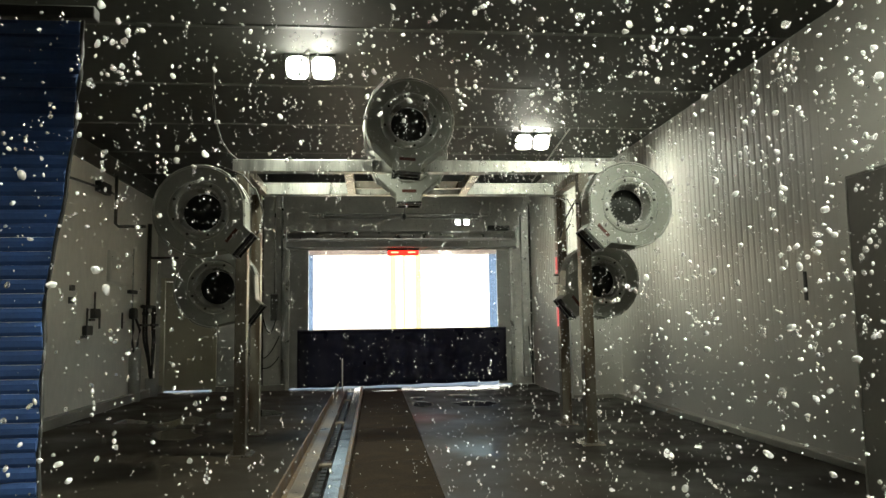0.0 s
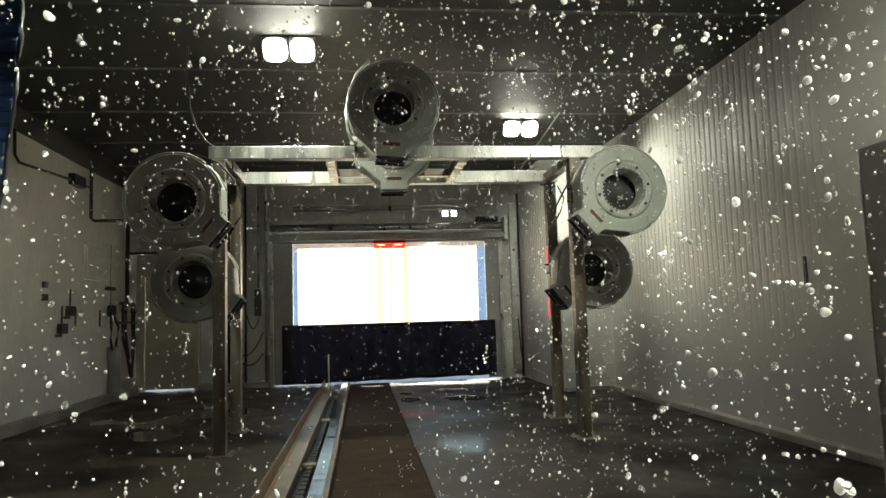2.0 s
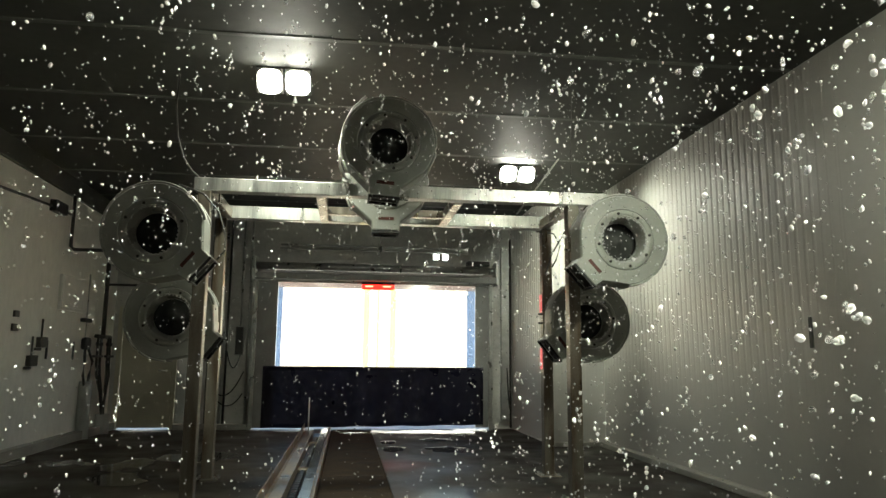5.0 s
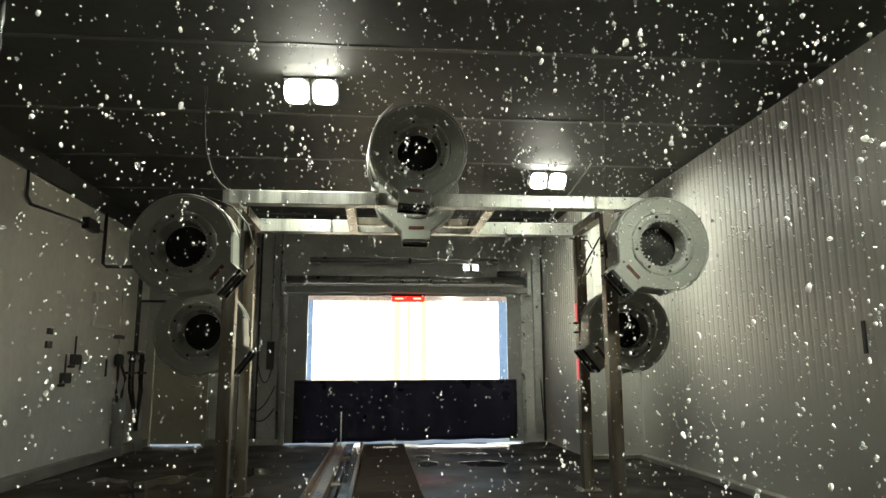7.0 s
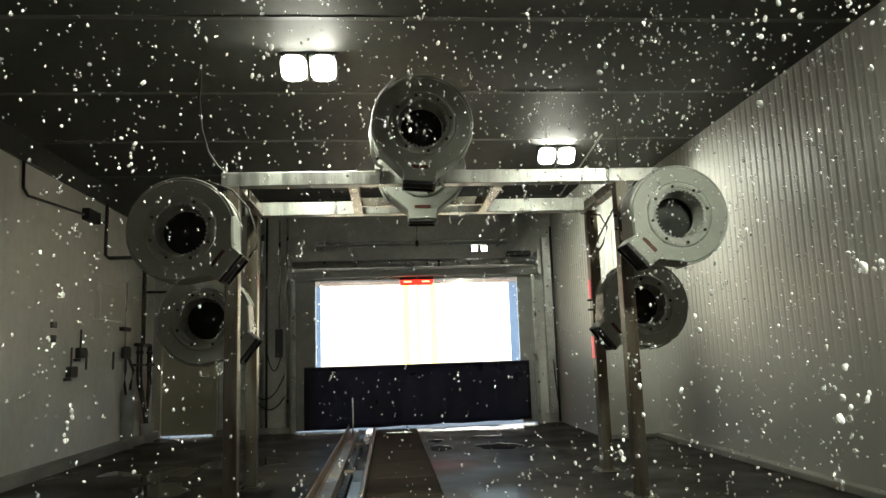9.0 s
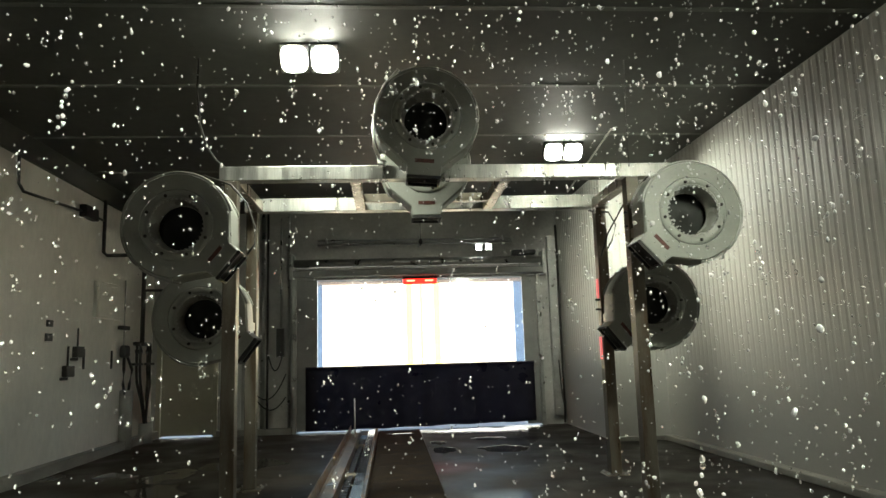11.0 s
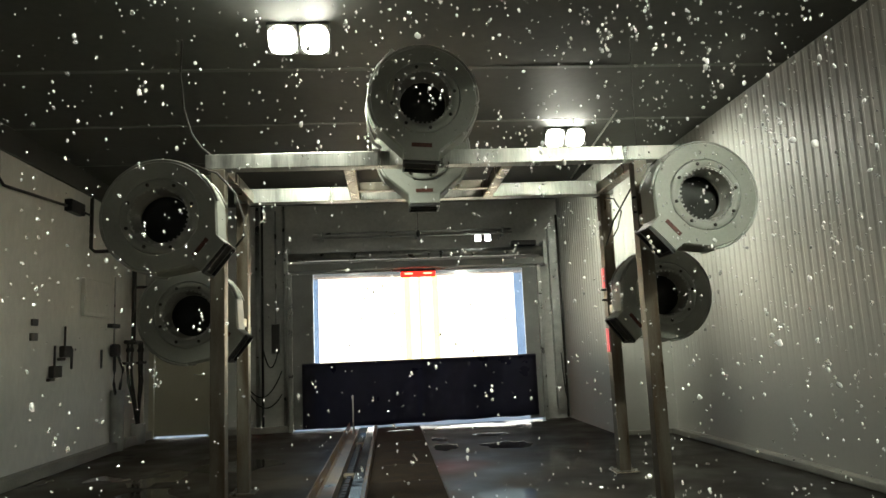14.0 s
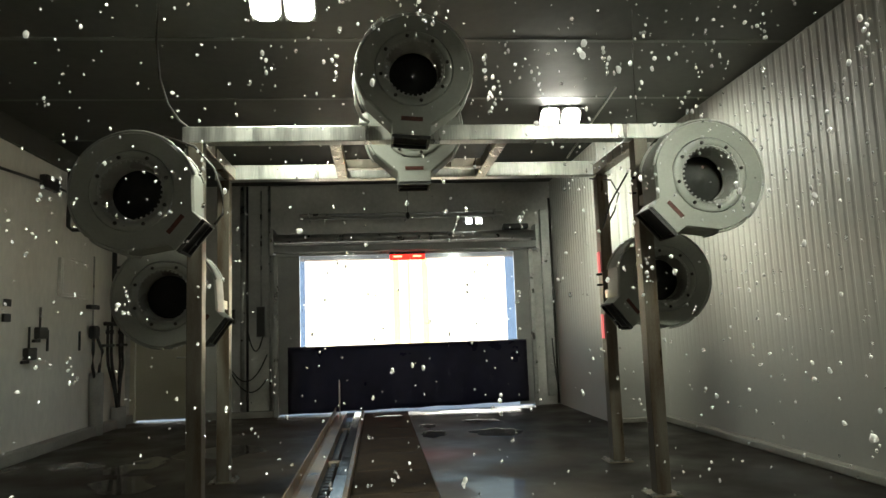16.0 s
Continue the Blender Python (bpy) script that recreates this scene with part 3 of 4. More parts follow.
for i, (x, r, m) in enumerate(((-2.92, 0.025, BRONZE), (-2.70, 0.035, GALV), (-2.62, 0.02, BRONZE), (-2.26, 0.02, GALV))):
    solid("wall_pipe", tube([(x, Y_FAR - 0.05, 0.02), (x, Y_FAR - 0.05, Z_TOP - 0.02)], r, 10), m, "vertical pipe clipped to the end wall", "pipe", group="pipes on the end wall")
for a, b, d in (((-2.85, 0.02, 0.75), (-2.3, 0.02, 1.0), 0.28), ((-2.85, -0.0, 0.7), (-2.3, 0.0, 0.62), 0.25), ((-2.6, 0.0, 1.36), (-2.35, 0.0, 1.36), 0.3)):
    solid("loose_cable", tube(sag(a, b, d), 0.012, 6), BLACK, "black cable hanging in a loop on the end wall", "cable", group="loose cables")

# ---- left wall: manifold, sleeves, conduits, marks ----
XW = X_LEFT
manifold = thing("pipe_manifold", "dark pipe manifold with hoses going into the floor", "pipework")
part("main_pipe", tube([(XW + 0.10, -0.70, 1.55), (XW + 0.10, -0.70, 3.0)], 0.035), BRONZE, manifold)
part("branch_pipe", tube([(XW + 0.10, -0.70, 2.40), (XW + 0.6, -0.70, 2.40)], 0.022), BRONZE, manifold)
part("header", tube([(XW + 0.10, -1.02, 1.55), (XW + 0.10, -0.34, 1.55)], 0.032), BRONZE, manifold)
for y in (-0.97, -0.82, -0.48, -0.37):
    part("valve_pipe", tube([(XW + 0.12, y, 1.55), (XW + 0.12, y, 1.12)], 0.022, 8), BRONZE, manifold)
    part("union_nut", turned(spin([(0.024, -0.03), (0.034, -0.025), (0.034, 0.025), (0.024, 0.03)], 8), pose(XW + 0.12, y, 1.43)), BLACK, manifold)
    part("hose", tube([(XW + 0.12, y, 1.12), (XW + 0.13, y + 0.01, 0.95), (XW + 0.14, -0.60 + (y + 0.60) * 0.5, 0.68), (XW + 0.14, -0.58 + (y + 0.60) * 0.25, 0.46), (XW + 0.13, -0.50 + (y + 0.60) * 0.12, 0.24)], 0.022, 8), BLACK, manifold, "black rubber hose")
for y0, y1 in ((-1.16, -0.76), (-0.56, -0.22)):
    part("valve_lever", box(XW + 0.09, XW + 0.15, y0, y1, 1.215, 1.255, 0.008), BLACK, manifold)
part("floor_sleeve", turned(spin([(0.095, 0.0), (0.103, 0.0), (0.107, 0.31), (0.09, 0.31), (0.084, 0.2), (0.001, 0.2)], 24), pose(XW + 0.13, -0.50, 0)), CONCRETE_TUBE, manifold, "short grey pipe sleeve")

riser = thing("hose_riser", "tall grey pipe sleeve with two hoses rising from it", "pipework")
part("sleeve", turned(spin([(0.085, 0.0), (0.092, 0.0), (0.096, 0.85), (0.08, 0.86), (0.072, 0.75), (0.001, 0.75)], 24), pose(XW + 0.10, -1.30, 0)), CONCRETE_TUBE, riser)
part("riser_pipe", tube([(XW + 0.05, -1.34, 1.5), (XW + 0.05, -1.34, 2.5)], 0.012, 8), GALV, riser)
part("clamp", box(XW + 0.01, XW + 0.08, -1.50, -1.18, 1.75, 1.81, 0.006), BLACK, riser)
part("valve_body", box(XW + 0.02, XW + 0.12, -1.45, -1.23, 1.33, 1.52, 0.04), BLACK, riser)
for s in (-1, 1):
    part("hose", tube([(XW + 0.08, -1.34 + 0.05 * s, 1.38), (XW + 0.12, -1.32 + 0.17 * s, 1.15), (XW + 0.10, -1.32 + 0.13 * s, 0.95), (XW + 0.10, -1.30 + 0.05 * s, 0.74)], 0.021, 8), BLACK, riser, "black rubber hose")

conduit = thing("wall_conduit", "dark conduit bent along the painted wall", "conduit")
part("run", tube([(XW + 0.03, -4.55, 3.53), (XW + 0.03, -4.53, 3.22), (XW + 0.03, -4.42, 3.15), (XW + 0.03, -2.9, 3.24)], 0.018, 8), BLACK, conduit)
part("junction_box", box(XW + 0.002, XW + 0.10, -2.95, -2.55, 3.17, 3.33, 0.01), BLACK, conduit)
part("drop_pipe", tube([(XW + 0.06, -2.25, 3.53), (XW + 0.06, -2.25, 2.79), (XW + 0.10, -2.22, 2.75), (XW + 0.5, -2.22, 2.75)], 0.026, 8), BRONZE, conduit)
part("link", tube([(XW + 0.05, -2.55, 3.24), (XW + 0.05, -2.27, 3.24)], 0.016, 8), BLACK, conduit)

panel = thing("wall_panel_box", "flat pale electrical panel on the painted wall", "electrical panel")
part("body", box(XW, XW + 0.05, -2.38, -1.46, 1.88, 2.38, 0.008), WALL_WHITE, panel)
part("lid", box(XW + 0.052, XW + 0.058, -2.34, -1.50, 1.92, 2.34, 0.003), WALL_WHITE, panel)

for y0, y1, z0, z1, lab in ((-3.68, -3.55, 1.70, 1.78, "small dark mounting plate on the painted wall"), (-3.70, -3.55, 1.53, 1.62, "small dark mounting plate on the painted wall")):
    solid("mounting_plate", box(XW, XW + 0.03, y0, y1, z0, z1, 0.006), BLACK, lab, "plate", group="plates on the wall")
for y, z, s in ((-2.86, 1.40, 1.0), (-3.12, 1.16, 1.0)):
    t = thing("nozzle_bracket", "small dark spray nozzle bracket with upright stem", "bracket", group="brackets on the wall")
    part("block", box(XW, XW + 0.07, y - 0.10, y + 0.12, z - 0.06, z + 0.08, 0.012), BRONZE, t)
    part("stem", tube([(XW + 0.035, y - 0.02, z + 0.07), (XW + 0.035, y - 0.02, z + 0.32)], 0.014, 8), BRONZE, t)
    part("foot", box(XW + 0.005, XW + 0.05, y - 0.16, y - 0.02, z - 0.10, z - 0.062, 0.006), BRONZE, t)
for y, z in ((-2.62, 1.32), (-1.68, 1.31)):
    solid("slot_strip", box(XW, XW + 0.02, y - 0.02, y + 0.02, z - 0.13, z + 0.13, 0.004), BLACK, "thin dark upright strip on the wall", "strip", group="strips on the wall")
solid("slot_strip", box(X_RIGHT - 0.02, X_RIGHT, -7.47, -7.43, 1.36, 1.62, 0.004), BLACK, "thin dark upright strip on the panelled wall", "strip")

# dark guard panel that stands beside the lane
GX, GY0, GY1, GZ = 1.86, -11.9, -10.1, 1.93
guard = thing("guard_panel", "tall dark grey steel guard panel standing beside the lane", "guard panel", (GX, 0, 0))
part("panel", box(0.0, 0.03, GY0 + 0.02, GY1 - 0.012, 0.06, GZ - 0.012, 0.002), PANEL_GREY, guard)
part("edge_trim", box(-0.004, 0.034, GY1 - 0.0115, GY1, 0.05, GZ, 0.002), GALV, guard, "worn pale edge trim")
part("edge_trim", box(-0.004, 0.034, GY0, GY1 - 0.012, GZ - 0.0115, GZ, 0.002), PANEL_GREY, guard)
for y in (GY0 + 0.05, GY1 - 0.15):
    p = part("post", box(0.031, 0.09, y, y + 0.06, 0.012, GZ - 0.1, 0.004), PANEL_GREY, guard)
    part("foot_plate", box(0.0, 0.16, y - 0.05, y + 0.11, 0.0, 0.012, 0.003), STEEL, p)
for z in (0.4, 1.0, 1.6):
    part("rivet", turned(spin([(0.001, 0.006), (0.009, 0.005), (0.012, 0.0)], 10), pose(-0.0005, GY1 - 0.12, z, 0, -90, 0)), GALV, guard)

# ---- dryer gantry ----
YF, YR = -6.50, -5.13
gantry = thing("dryer_gantry", "stainless steel dryer gantry of four posts and beams", "gantry")


def post(name, x0, y, z1):
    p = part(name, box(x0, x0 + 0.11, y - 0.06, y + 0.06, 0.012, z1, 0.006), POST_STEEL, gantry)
    part("foot_plate", box(x0 - 0.06, x0 + 0.17, y - 0.12, y + 0.12, 0.0, 0.012, 0.003), STEEL, p)
    for dx, dy in ((-0.035, -0.09), (0.145, -0.09), (-0.035, 0.09), (0.145, 0.09)):
        part("bolt", box(x0 + dx - 0.012, x0 + dx + 0.012, y + dy - 0.012, y + dy + 0.012, 0.012, 0.03, 0.003), GALV, p)


post("front_post", -1.86, YF, 2.70)
post("front_post", 1.52, YF, 2.70)
post("rear_post", -1.95, YR, 2.72)
post("rear_post", 1.65, YR, 2.72)
part("front_beam", box(-1.90, 1.92, YF - 0.06, YF + 0.06, 2.70, 2.82, 0.006), BEAM_STEEL, gantry, "brushed stainless cross beam with glints in its colour")
part("rear_beam", box(-1.97, 1.80, YR - 0.06, YR + 0.06, 2.72, 2.86, 0.006), BEAM_STEEL, gantry, "brushed stainless cross beam with glints in its colour")
for x in (-1.88, 1.62):
    part("side_beam", box(x, x + 0.1, YF + 0.06, YR - 0.06, 2.72, 2.82, 0.006), STEEL, gantry)
for x in (-0.84, 0.46):
    part("carrier_beam", box(x, x + 0.09, YF + 0.06, YR - 0.06, 2.71, 2.81, 0.006), STEEL, gantry)
part("cross_bar", box(-0.75, 0.46, -5.60, -5.52, 2.72, 2.80, 0.006), STEEL, gantry)
part("hanger_rod", tube([(1.58, YF, 2.82), (1.58, YF, 3.3), (1.60, YF, Z_TOP - 0.02)], 0.0028, 6), BRONZE, gantry, "thin dark hanger rod")
for s, x in ((-1, -1.885), (1, 1.635)):
    part("mount_plate", box(x, x + 0.02, YF - 0.05, YF + 0.05, 2.12, 2.66, 0.004), BLOWER, gantry, "pale grey blower mounting plate")
    for z in (2.18, 2.40, 2.60):
        part("plate_bolt", box(x + s * 0.012, x + 0.02 + s * 0.012, YF - 0.012, YF + 0.012, z - 0.012, z + 0.012, 0.004), GALV, gantry)
for z in (1.64, 1.74):
    part("hose_clip", box(1.60, 1.65, YR - 0.05, YR - 0.02, z, z + 0.02, 0.004), BLACK, gantry, "small black clip")
for z in (2.26, 2.38):
    part("hose_clip", box(1.492, 1.52, YF - 0.05, YF - 0.02, z, z + 0.018, 0.004), BLACK, gantry, "small black clip")
part("brace", tube([(1.30, YR - 0.3, 2.83), (1.60, YR - 0.9, 3.3)], 0.008, 8), WHITE_BOARD, gantry, "thin pale brace rod")
for z0, z1 in ((1.14, 1.37), (1.77, 1.97)):
    solid("red_light_strip", box(1.632, 1.648, YR - 0.025, YR + 0.025, z0, z1, 0.004), RED_DIM, "glowing red light strip on a steel post", "light strip", group="red strips")


# arms that carry the blowers
for x0, z0, y0, y1 in ((-1.85, 2.16, -6.765, YF - 0.06), (1.53, 2.16, -6.765, YF - 0.06), (-0.30, 2.72, -6.765, YF - 0.06), (-1.94, 1.52, -5.815, YR - 0.06), (1.66, 1.52, -5.815, YR - 0.06), (-0.25, 2.72, -5.815, -5.60)):
    part("blower_arm", box(x0, x0 + 0.09, y0, y1, z0, z0 + 0.08, 0.005), STEEL, gantry)


# ---- blowers ----
R, DEEP = 0.403, 0.29


def casing_outline():
    pts = [(R * math.cos(radians(a)), R * math.sin(radians(a))) for a in range(-36, 217, 6)]
    return pts + [(-0.138, -0.40), (-0.130, -0.485), (0.130, -0.485), (0.138, -0.40)]


def blower_thing():
    """A centrifugal blower: axis along y, mouth to -y, outlet down."""
    t = thing("dryer_blower", "grey moulded dryer blower with a round inlet and square nozzle", "blower", group="dryer blowers")
    out = casing_outline()
    n = len(out)
    # casing: dished front and back, side wall open at the nozzle
    bm = bmesh.new()
    loops = []
    for y, grow in ((0.012, 0.985), (0.0, 0.965), (0.0, None), (0.03, None)):
        ring = []
        for x, z in out:
            if grow:
                ring.append(bm.verts.new((x * grow, y, z * grow)))
            else:
                a = math.atan2(z, x)
                r = 0.275 if y == 0.0 else 0.27
                ring.append(bm.verts.new((r * math.cos(a), y, r * math.sin(a))))
        loops.append(ring)
    side_f = [bm.verts.new((x, 0.02, z)) for x, z in out]
    side_b = [bm.verts.new((x, DEEP - 0.02, z)) for x, z in out]
    back = [bm.verts.new((x * 0.97, DEEP, z * 0.97)) for x, z in out]
    for a, b in ((loops[3], loops[2]), (loops[2], loops[1]), (loops[1], loops[0]), (loops[0], side_f), (side_f, side_b), (side_b, back)):
        for i in range(n):
            j = (i + 1) % n
            if a is side_f and i == n - 3:
                continue
            f = bm.faces.new((a[i], a[j], b[j], b[i]))
            f.smooth = a is side_f and i < n - 5
    bm.faces.new(back)
    casing = part("casing", bm, BLOWER, t)
    # nozzle: lip, and a near-black block that puts in the throat's shade
    part("throat_shade", box(-0.118, 0.118, 0.03, DEEP - 0.03, -0.468, -0.42), RECESS_SHADE, casing)
    lip = bmesh.new()
    for x0, x1, y0, y1 in ((-0.133, 0.133, 0.006, 0.022), (-0.133, 0.133, DEEP - 0.022, DEEP - 0.006), (-0.133, -0.119, 0.022, DEEP - 0.022), (0.119, 0.133, 0.022, DEEP - 0.022)):
        add_box(lip, x0, x1, y0, y1, -0.497, -0.473)
    part("nozzle_lip", lip, BLACK, casing)
    # rolled rims round the front and the back edge
    for y in (0.016, DEEP - 0.016):
        ring = bmesh.new()
        path = [(x * 1.008, y, z * 1.008) for x, z in out[:n - 4]]
        add_tube(ring, path, 0.011, 8)
        part("rim", ring, BLOWER_RIM, casing, "rolled edge")
    # inlet: flange, bolts, cone, wheel behind it
    part("inlet_flange", turned(spin([(0.205, 0.0), (0.262, 0.0), (0.268, 0.006), (0.268, 0.03), (0.205, 0.03)], 48, True), pose(0, -0.012, 0, -90, 0, 0)), BLOWER, t)
    part("inlet_cone", turned(spin([(0.207, 0.0), (0.197, -0.022), (0.186, -0.06), (0.178, -0.11), (0.173, -0.165), (0.171, -0.17), (0.184, -0.11), (0.212, 0.0)], 48, True), pose(0, -0.02, 0, 90, 0, 0)), BLOWER_RIM, t, "dished grey inlet cone")
    part("fan_wheel", turned(spin([(0.001, 0.15), (0.045, 0.155), (0.06, 0.19), (0.155, 0.205), (0.2, 0.215), (0.2, 0.24), (0.001, 0.24)], 32), pose(0, 0, 0, -90, 0, 0)), FAN, t, "dark fan wheel inside")
    ringed = bmesh.new()
    for k in range(36):
        a = k * math.tau / 36
        m = Matrix.Rotation(-a, 4, "Y") @ Matrix.Translation((0.196, -0.014, 0))
        piece = bmesh.ops.create_cube(ringed, size=1)["verts"]
        bmesh.ops.scale(ringed, vec=(0.01, 0.012, 0.012), verts=piece)
        bmesh.ops.transform(ringed, matrix=m, verts=piece)
    tagged(part("guard_studs", ringed, GALV, t), kind="stuff")
    bolt = mesh_of("bolt", turned(spin([(0.001, 0.014), (0.009, 0.014), (0.013, 0.008), (0.013, 0.0)], 10), pose(0, 0, 0, 90, 0, 0)), BRONZE)
    for k in range(8):
        a = k * math.tau / 8 + 0.25
        ob = new("bolt", bolt)
        ob.parent, ob.location = t, (0.236 * math.cos(a), -0.012, 0.236 * math.sin(a))
    part("rating_label", box(-0.075, 0.075, -0.004, 0.001, -0.375, -0.345), LABEL_RED, t, "faded red rating label")
    # motor behind
    motor = part("motor", turned(spin([(0.001, 0.0), (0.16, 0.0), (0.165, 0.02), (0.165, 0.3), (0.14, 0.34), (0.001, 0.345)], 28), pose(0, DEEP - 0.002, 0, -90, 0, 0)), GREY_BOX, t, "grey fan motor")
    part("terminal_box", box(-0.06, 0.06, DEEP + 0.08, DEEP + 0.2, 0.15, 0.21, 0.008), BLACK, motor)
    return t


# front three and rear three: x, z, turn about y
first = blower_thing()
first.matrix_basis = pose(-0.205, -7.05, 3.075, 0, 4, 0)
for x, z, a in ((-2.085, 2.24, -51), (1.868, 2.29, 48)):
    copy_thing(first, pose(x, -7.05, z, 0, a, 0))
for x, z, a in ((-2.145, 1.605, -53), (1.88, 1.63, 52), (-0.17, 2.955, 0)):
    copy_thing(first, pose(x, -6.1, z, 0, a, 0))

# cables to the blowers
for pts in ([(-2.10, -6.5, 3.79), (-2.11, -6.5, 3.5), (-2.08, -6.5, 3.21), (-2.02, -6.5, 3.01), (-1.94, -6.5, 2.89), (-1.86, -6.5, 2.82)],
            [(-2.02, -6.58, 2.74), (-1.80, -6.585, 2.66), (-1.665, -6.585, 2.50), (-1.60, -6.585, 2.30), (-1.60, -6.585, 2.16), (-1.66, -6.585, 2.08)],
            [(1.60, -5.12, 2.70), (1.78, -5.22, 2.66), (1.84, -5.25, 2.52), (1.80, -5.22, 2.36), (1.76, -5.18, 2.28)],
            [(1.72, -6.55, 2.70), (1.75, -5.8, 2.62), (1.70, -5.4, 2.4), (1.68, -5.2, 2.2)]):
    solid("power_cable", tube(pts, 0.009, 8), BRONZE, "dark grey power cable to a dryer blower", "cable", group="blower cables")

# lower loop is a cable; the upper arc stands for the rim's highlight
bm = tube([(-0.41, -6.75, 3.58), (-0.53, -6.75, 3.45), (-0.60, -6.75, 3.27), (-0.632, -6.75, 3.08), (-0.62, -6.75, 2.92), (-0.58, -6.72, 2.83), (-0.535, -6.62, 2.83)], 0.014, 8)
solid("power_cable", bm, WHITE_BOARD, "white power cable at a dryer blower, its upper arc for the rim highlight", "cable", group="blower cables")
solid("junction_box", box(-0.60, -0.535, -6.60, -6.54, 2.82, 2.90, 0.006), WHITE_BOARD, "small white junction box on the front beam", "junction box")

# ---- flood lamps ----
def flood_lamp(x, y, z):
    t = thing("flood_lamp", "lit twin-headed white flood lamp under the roof, three of five added", "flood lamp", (x, y, z), "flood lamps")
    part("stem", tube([(0, 0, Z_TOP - z), (0, 0, 0.1)], 0.02, 8), PURLIN, t)
    part("yoke", box(-0.22, 0.22, -0.02, 0.02, 0.075, 0.11, 0.004), PURLIN, t)
    for dx in (-0.125, 0.125):
        m = pose(dx, 0, 0, -48, 0, 0)
        head = part("lamp_head", turned(box(-0.118, 0.118, -0.125, 0.125, -0.02, 0.07, 0.012), m), PURLIN, t)
        part("lens", turned(rounded_plate(0.106, 0.112, 0.075, -0.03, -0.022), m), LENS, head, "glowing white lens")
    return t


for (x, y, z), heads in zip(FLOODS_AND_FILL, FLOOD_HEADS):
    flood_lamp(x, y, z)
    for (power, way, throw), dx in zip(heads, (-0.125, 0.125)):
        lamp = new("flood_or_fill_light", bpy.data.lights.new("flood_or_fill_light", "AREA"))
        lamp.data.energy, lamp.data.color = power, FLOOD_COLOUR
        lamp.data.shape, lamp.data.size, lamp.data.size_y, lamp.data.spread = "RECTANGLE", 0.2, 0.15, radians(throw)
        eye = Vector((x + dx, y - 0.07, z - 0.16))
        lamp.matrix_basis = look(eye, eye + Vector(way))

# ---- blue splash panel at the tunnel's left ----
splash = thing("splash_panel", "tall blue ribbed vinyl splash panel on a steel post", "splash panel", (0, -10.62, 0))


def panel_edge(z):
    """Where the loose free edge hangs at that height."""
    s = max(0.0, z - 1.38)
    return -1.798 + 0.19 * s - 0.09 * s * s + 0.004 * math.sin(z * 23)


PITCH = 0.054
for i in range(44):
    z = 0.06 + PITCH * i
    e0, e1 = panel_edge(z), panel_edge(z + PITCH)
    bm = bmesh.new()
    prof = ((0.0, 0.0), (-0.010, 0.014), (-0.012, 0.036), (-0.004, PITCH - 0.002), (0.012, PITCH - 0.002), (0.012, 0.0))
    ends = []
    for x0, x1 in ((-2.95, -2.95), (-2.30, -2.30), (e0, e1)):
        ends.append([bm.verts.new((x0 + (x1 - x0) * dz / PITCH, dy + 0.006 * math.sin(i * 1.7 + x0 * 3), z + dz)) for dy, dz in prof])
    for a, b in zip(ends, ends[1:]):
        for k in range(6):
            bm.faces.new((a[k], a[(k + 1) % 6], b[(k + 1) % 6], b[k]))
    bm.faces.new(ends[0][::-1])
    bm.faces.new(ends[-1])
    part("slat", bm, BLUE_FOAM, splash)
part("head_rail", box(-2.99, -1.64, -0.03, 0.03, 2.441, 2.491, 0.006), BLACK, splash)
part("edge_binding", tube([(panel_edge(0.06 + 0.07 * k) + 0.006, 0.0, 0.06 + 0.07 * k) for k in range(35)], 0.008, 6), BLACK, splash)
pst = part("post", box(-3.07, -2.97, -0.05, 0.05, 0.012, 2.56, 0.006), STEEL, splash)
part("foot_plate", box(-3.12, -2.92, -0.1, 0.1, 0.0, 0.012, 0.003), STEEL, pst)

# ---- windscreen water, set loose as drops hanging along the camera's path ----
rng = random.Random(7)
ico = bmesh.new()
bmesh.ops.create_icosphere(ico, subdivisions=2, radius=1.0)
base_v = [v.co.copy() for v in ico.verts]
base_f = [[v.index for v in f.verts] for f in ico.faces]
ico.free()
verts, faces = [], []


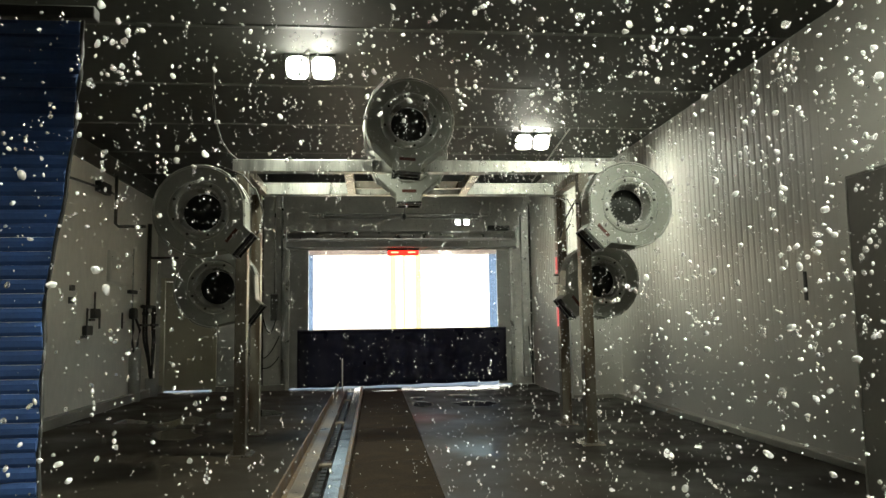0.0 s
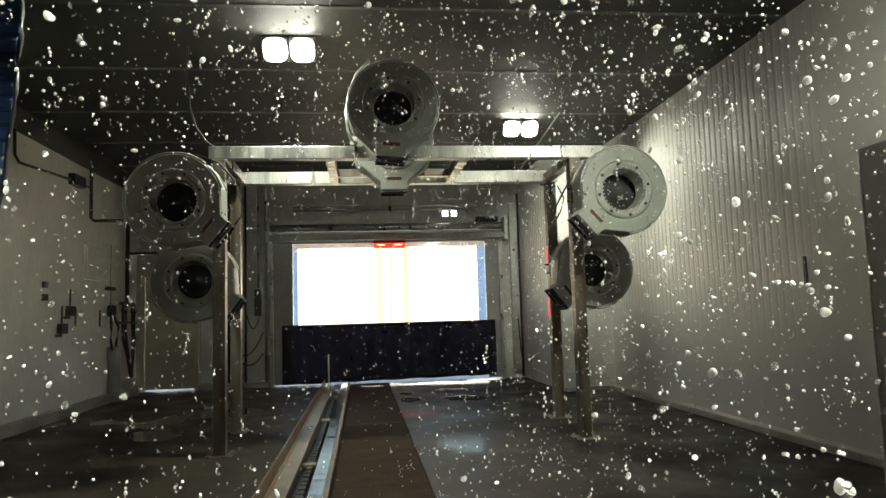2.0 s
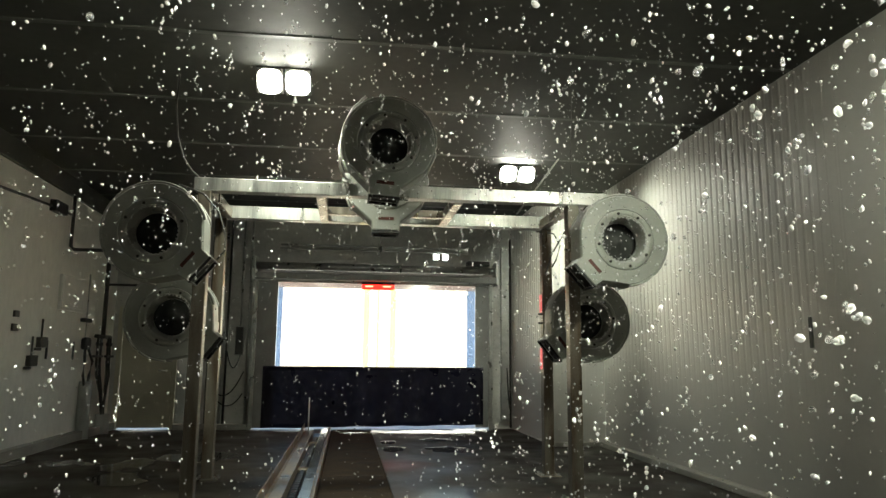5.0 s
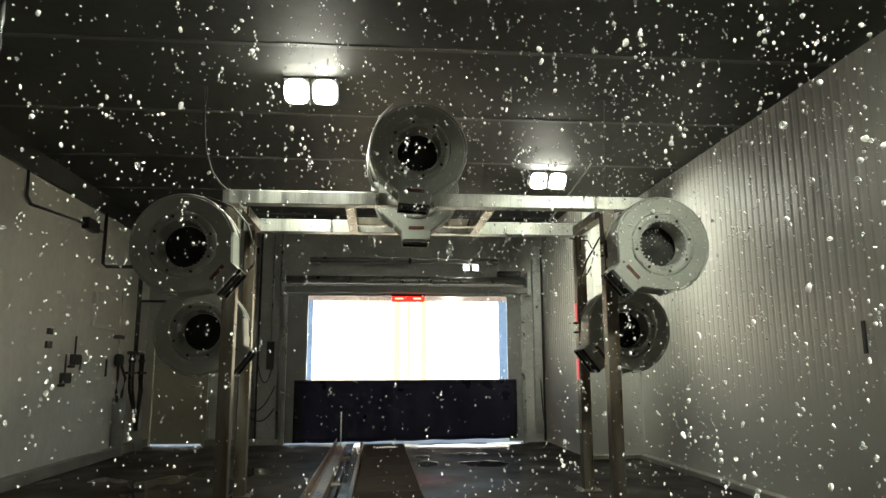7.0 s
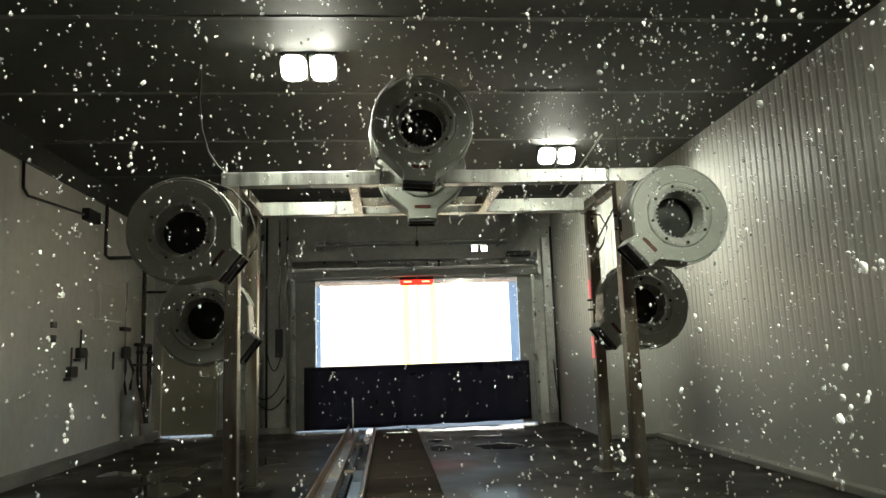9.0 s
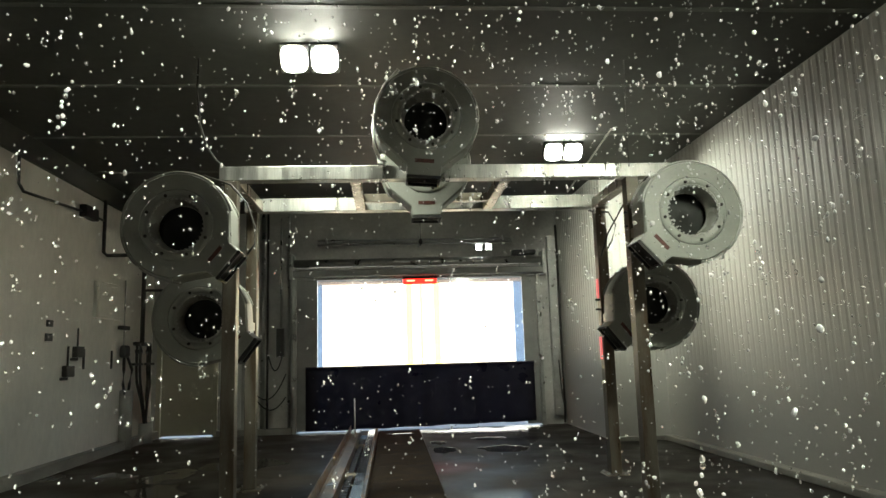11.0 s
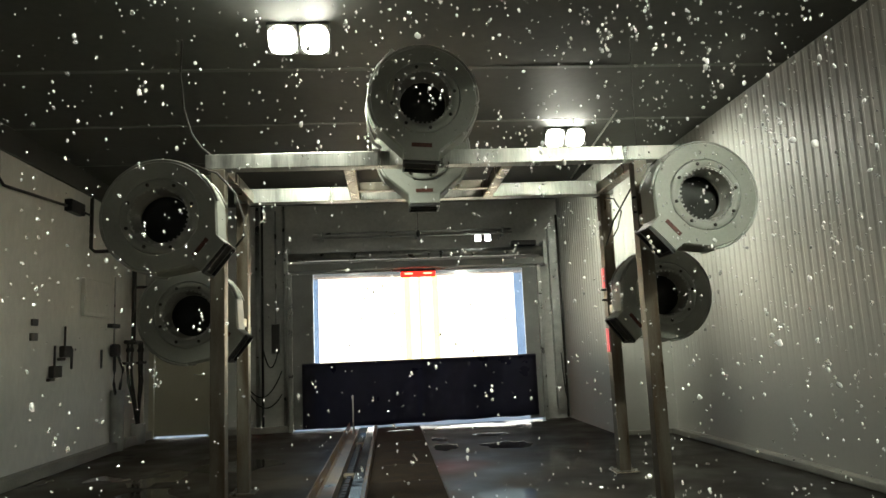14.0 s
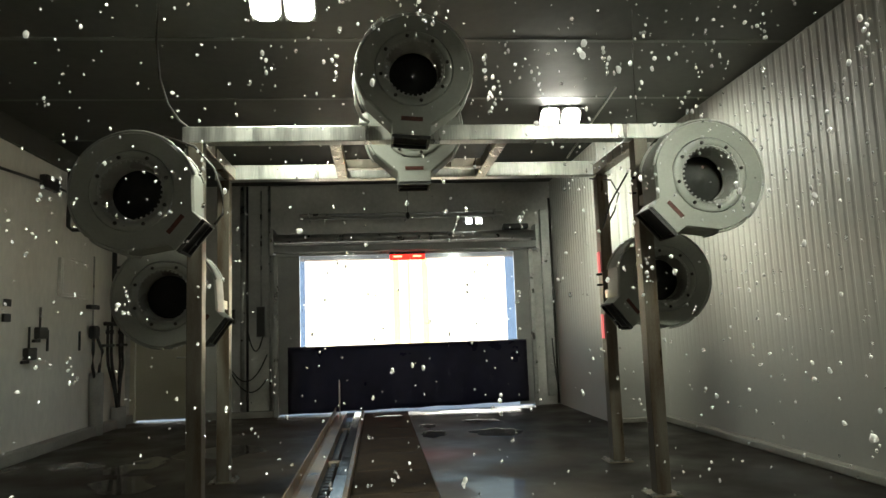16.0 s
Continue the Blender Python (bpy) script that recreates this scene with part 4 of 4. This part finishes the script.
def drop(c, r, tall, lean):
    s, turn = len(verts), Euler((lean, rng.uniform(-0.4, 0.4), rng.uniform(0, 6.3))).to_matrix()
    a, b, p = rng.uniform(0.75, 1.25), rng.uniform(0.15, 0.4), rng.uniform(0, 6.3)
    for v in base_v:
        swell = 1 + b * math.sin(2.2 * v.x + 1.7 * v.z + p)
        verts.append(c + turn @ Vector((v.x * a * swell, v.y / a * swell, v.z * tall)) * r)
    faces.extend([[s + k for k in f] for f in base_f])


def clear_of_camera_path(c):
    """The camera's own path, at head height, stays free of water."""
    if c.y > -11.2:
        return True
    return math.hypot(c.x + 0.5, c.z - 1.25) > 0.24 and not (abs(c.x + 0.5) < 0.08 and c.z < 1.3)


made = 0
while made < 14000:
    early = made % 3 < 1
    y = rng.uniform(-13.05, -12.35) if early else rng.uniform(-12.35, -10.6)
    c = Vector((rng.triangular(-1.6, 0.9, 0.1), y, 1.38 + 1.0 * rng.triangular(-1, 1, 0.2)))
    if not clear_of_camera_path(c):
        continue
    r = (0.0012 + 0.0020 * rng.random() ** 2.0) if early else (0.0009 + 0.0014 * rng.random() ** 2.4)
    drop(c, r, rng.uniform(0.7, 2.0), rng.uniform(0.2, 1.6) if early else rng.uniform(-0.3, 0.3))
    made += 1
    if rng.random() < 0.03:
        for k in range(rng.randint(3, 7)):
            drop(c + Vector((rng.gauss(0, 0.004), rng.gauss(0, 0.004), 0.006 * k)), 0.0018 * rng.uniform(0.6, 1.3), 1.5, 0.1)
# thicker clumps, most of them higher up
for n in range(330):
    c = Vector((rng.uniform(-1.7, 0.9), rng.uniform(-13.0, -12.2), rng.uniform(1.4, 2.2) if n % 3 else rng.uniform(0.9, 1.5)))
    if not clear_of_camera_path(c):
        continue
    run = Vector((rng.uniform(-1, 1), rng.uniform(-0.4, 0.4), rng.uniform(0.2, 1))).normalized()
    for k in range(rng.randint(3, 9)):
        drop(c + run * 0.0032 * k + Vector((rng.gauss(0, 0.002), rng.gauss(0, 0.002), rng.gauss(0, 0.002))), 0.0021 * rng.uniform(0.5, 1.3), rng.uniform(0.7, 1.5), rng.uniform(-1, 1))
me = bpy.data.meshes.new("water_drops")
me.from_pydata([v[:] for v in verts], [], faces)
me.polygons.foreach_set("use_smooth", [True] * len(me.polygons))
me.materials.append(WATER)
tagged(new("water_drops", me), "windscreen water drops, set loose in the air along the camera path", "water drops", kind="stuff")
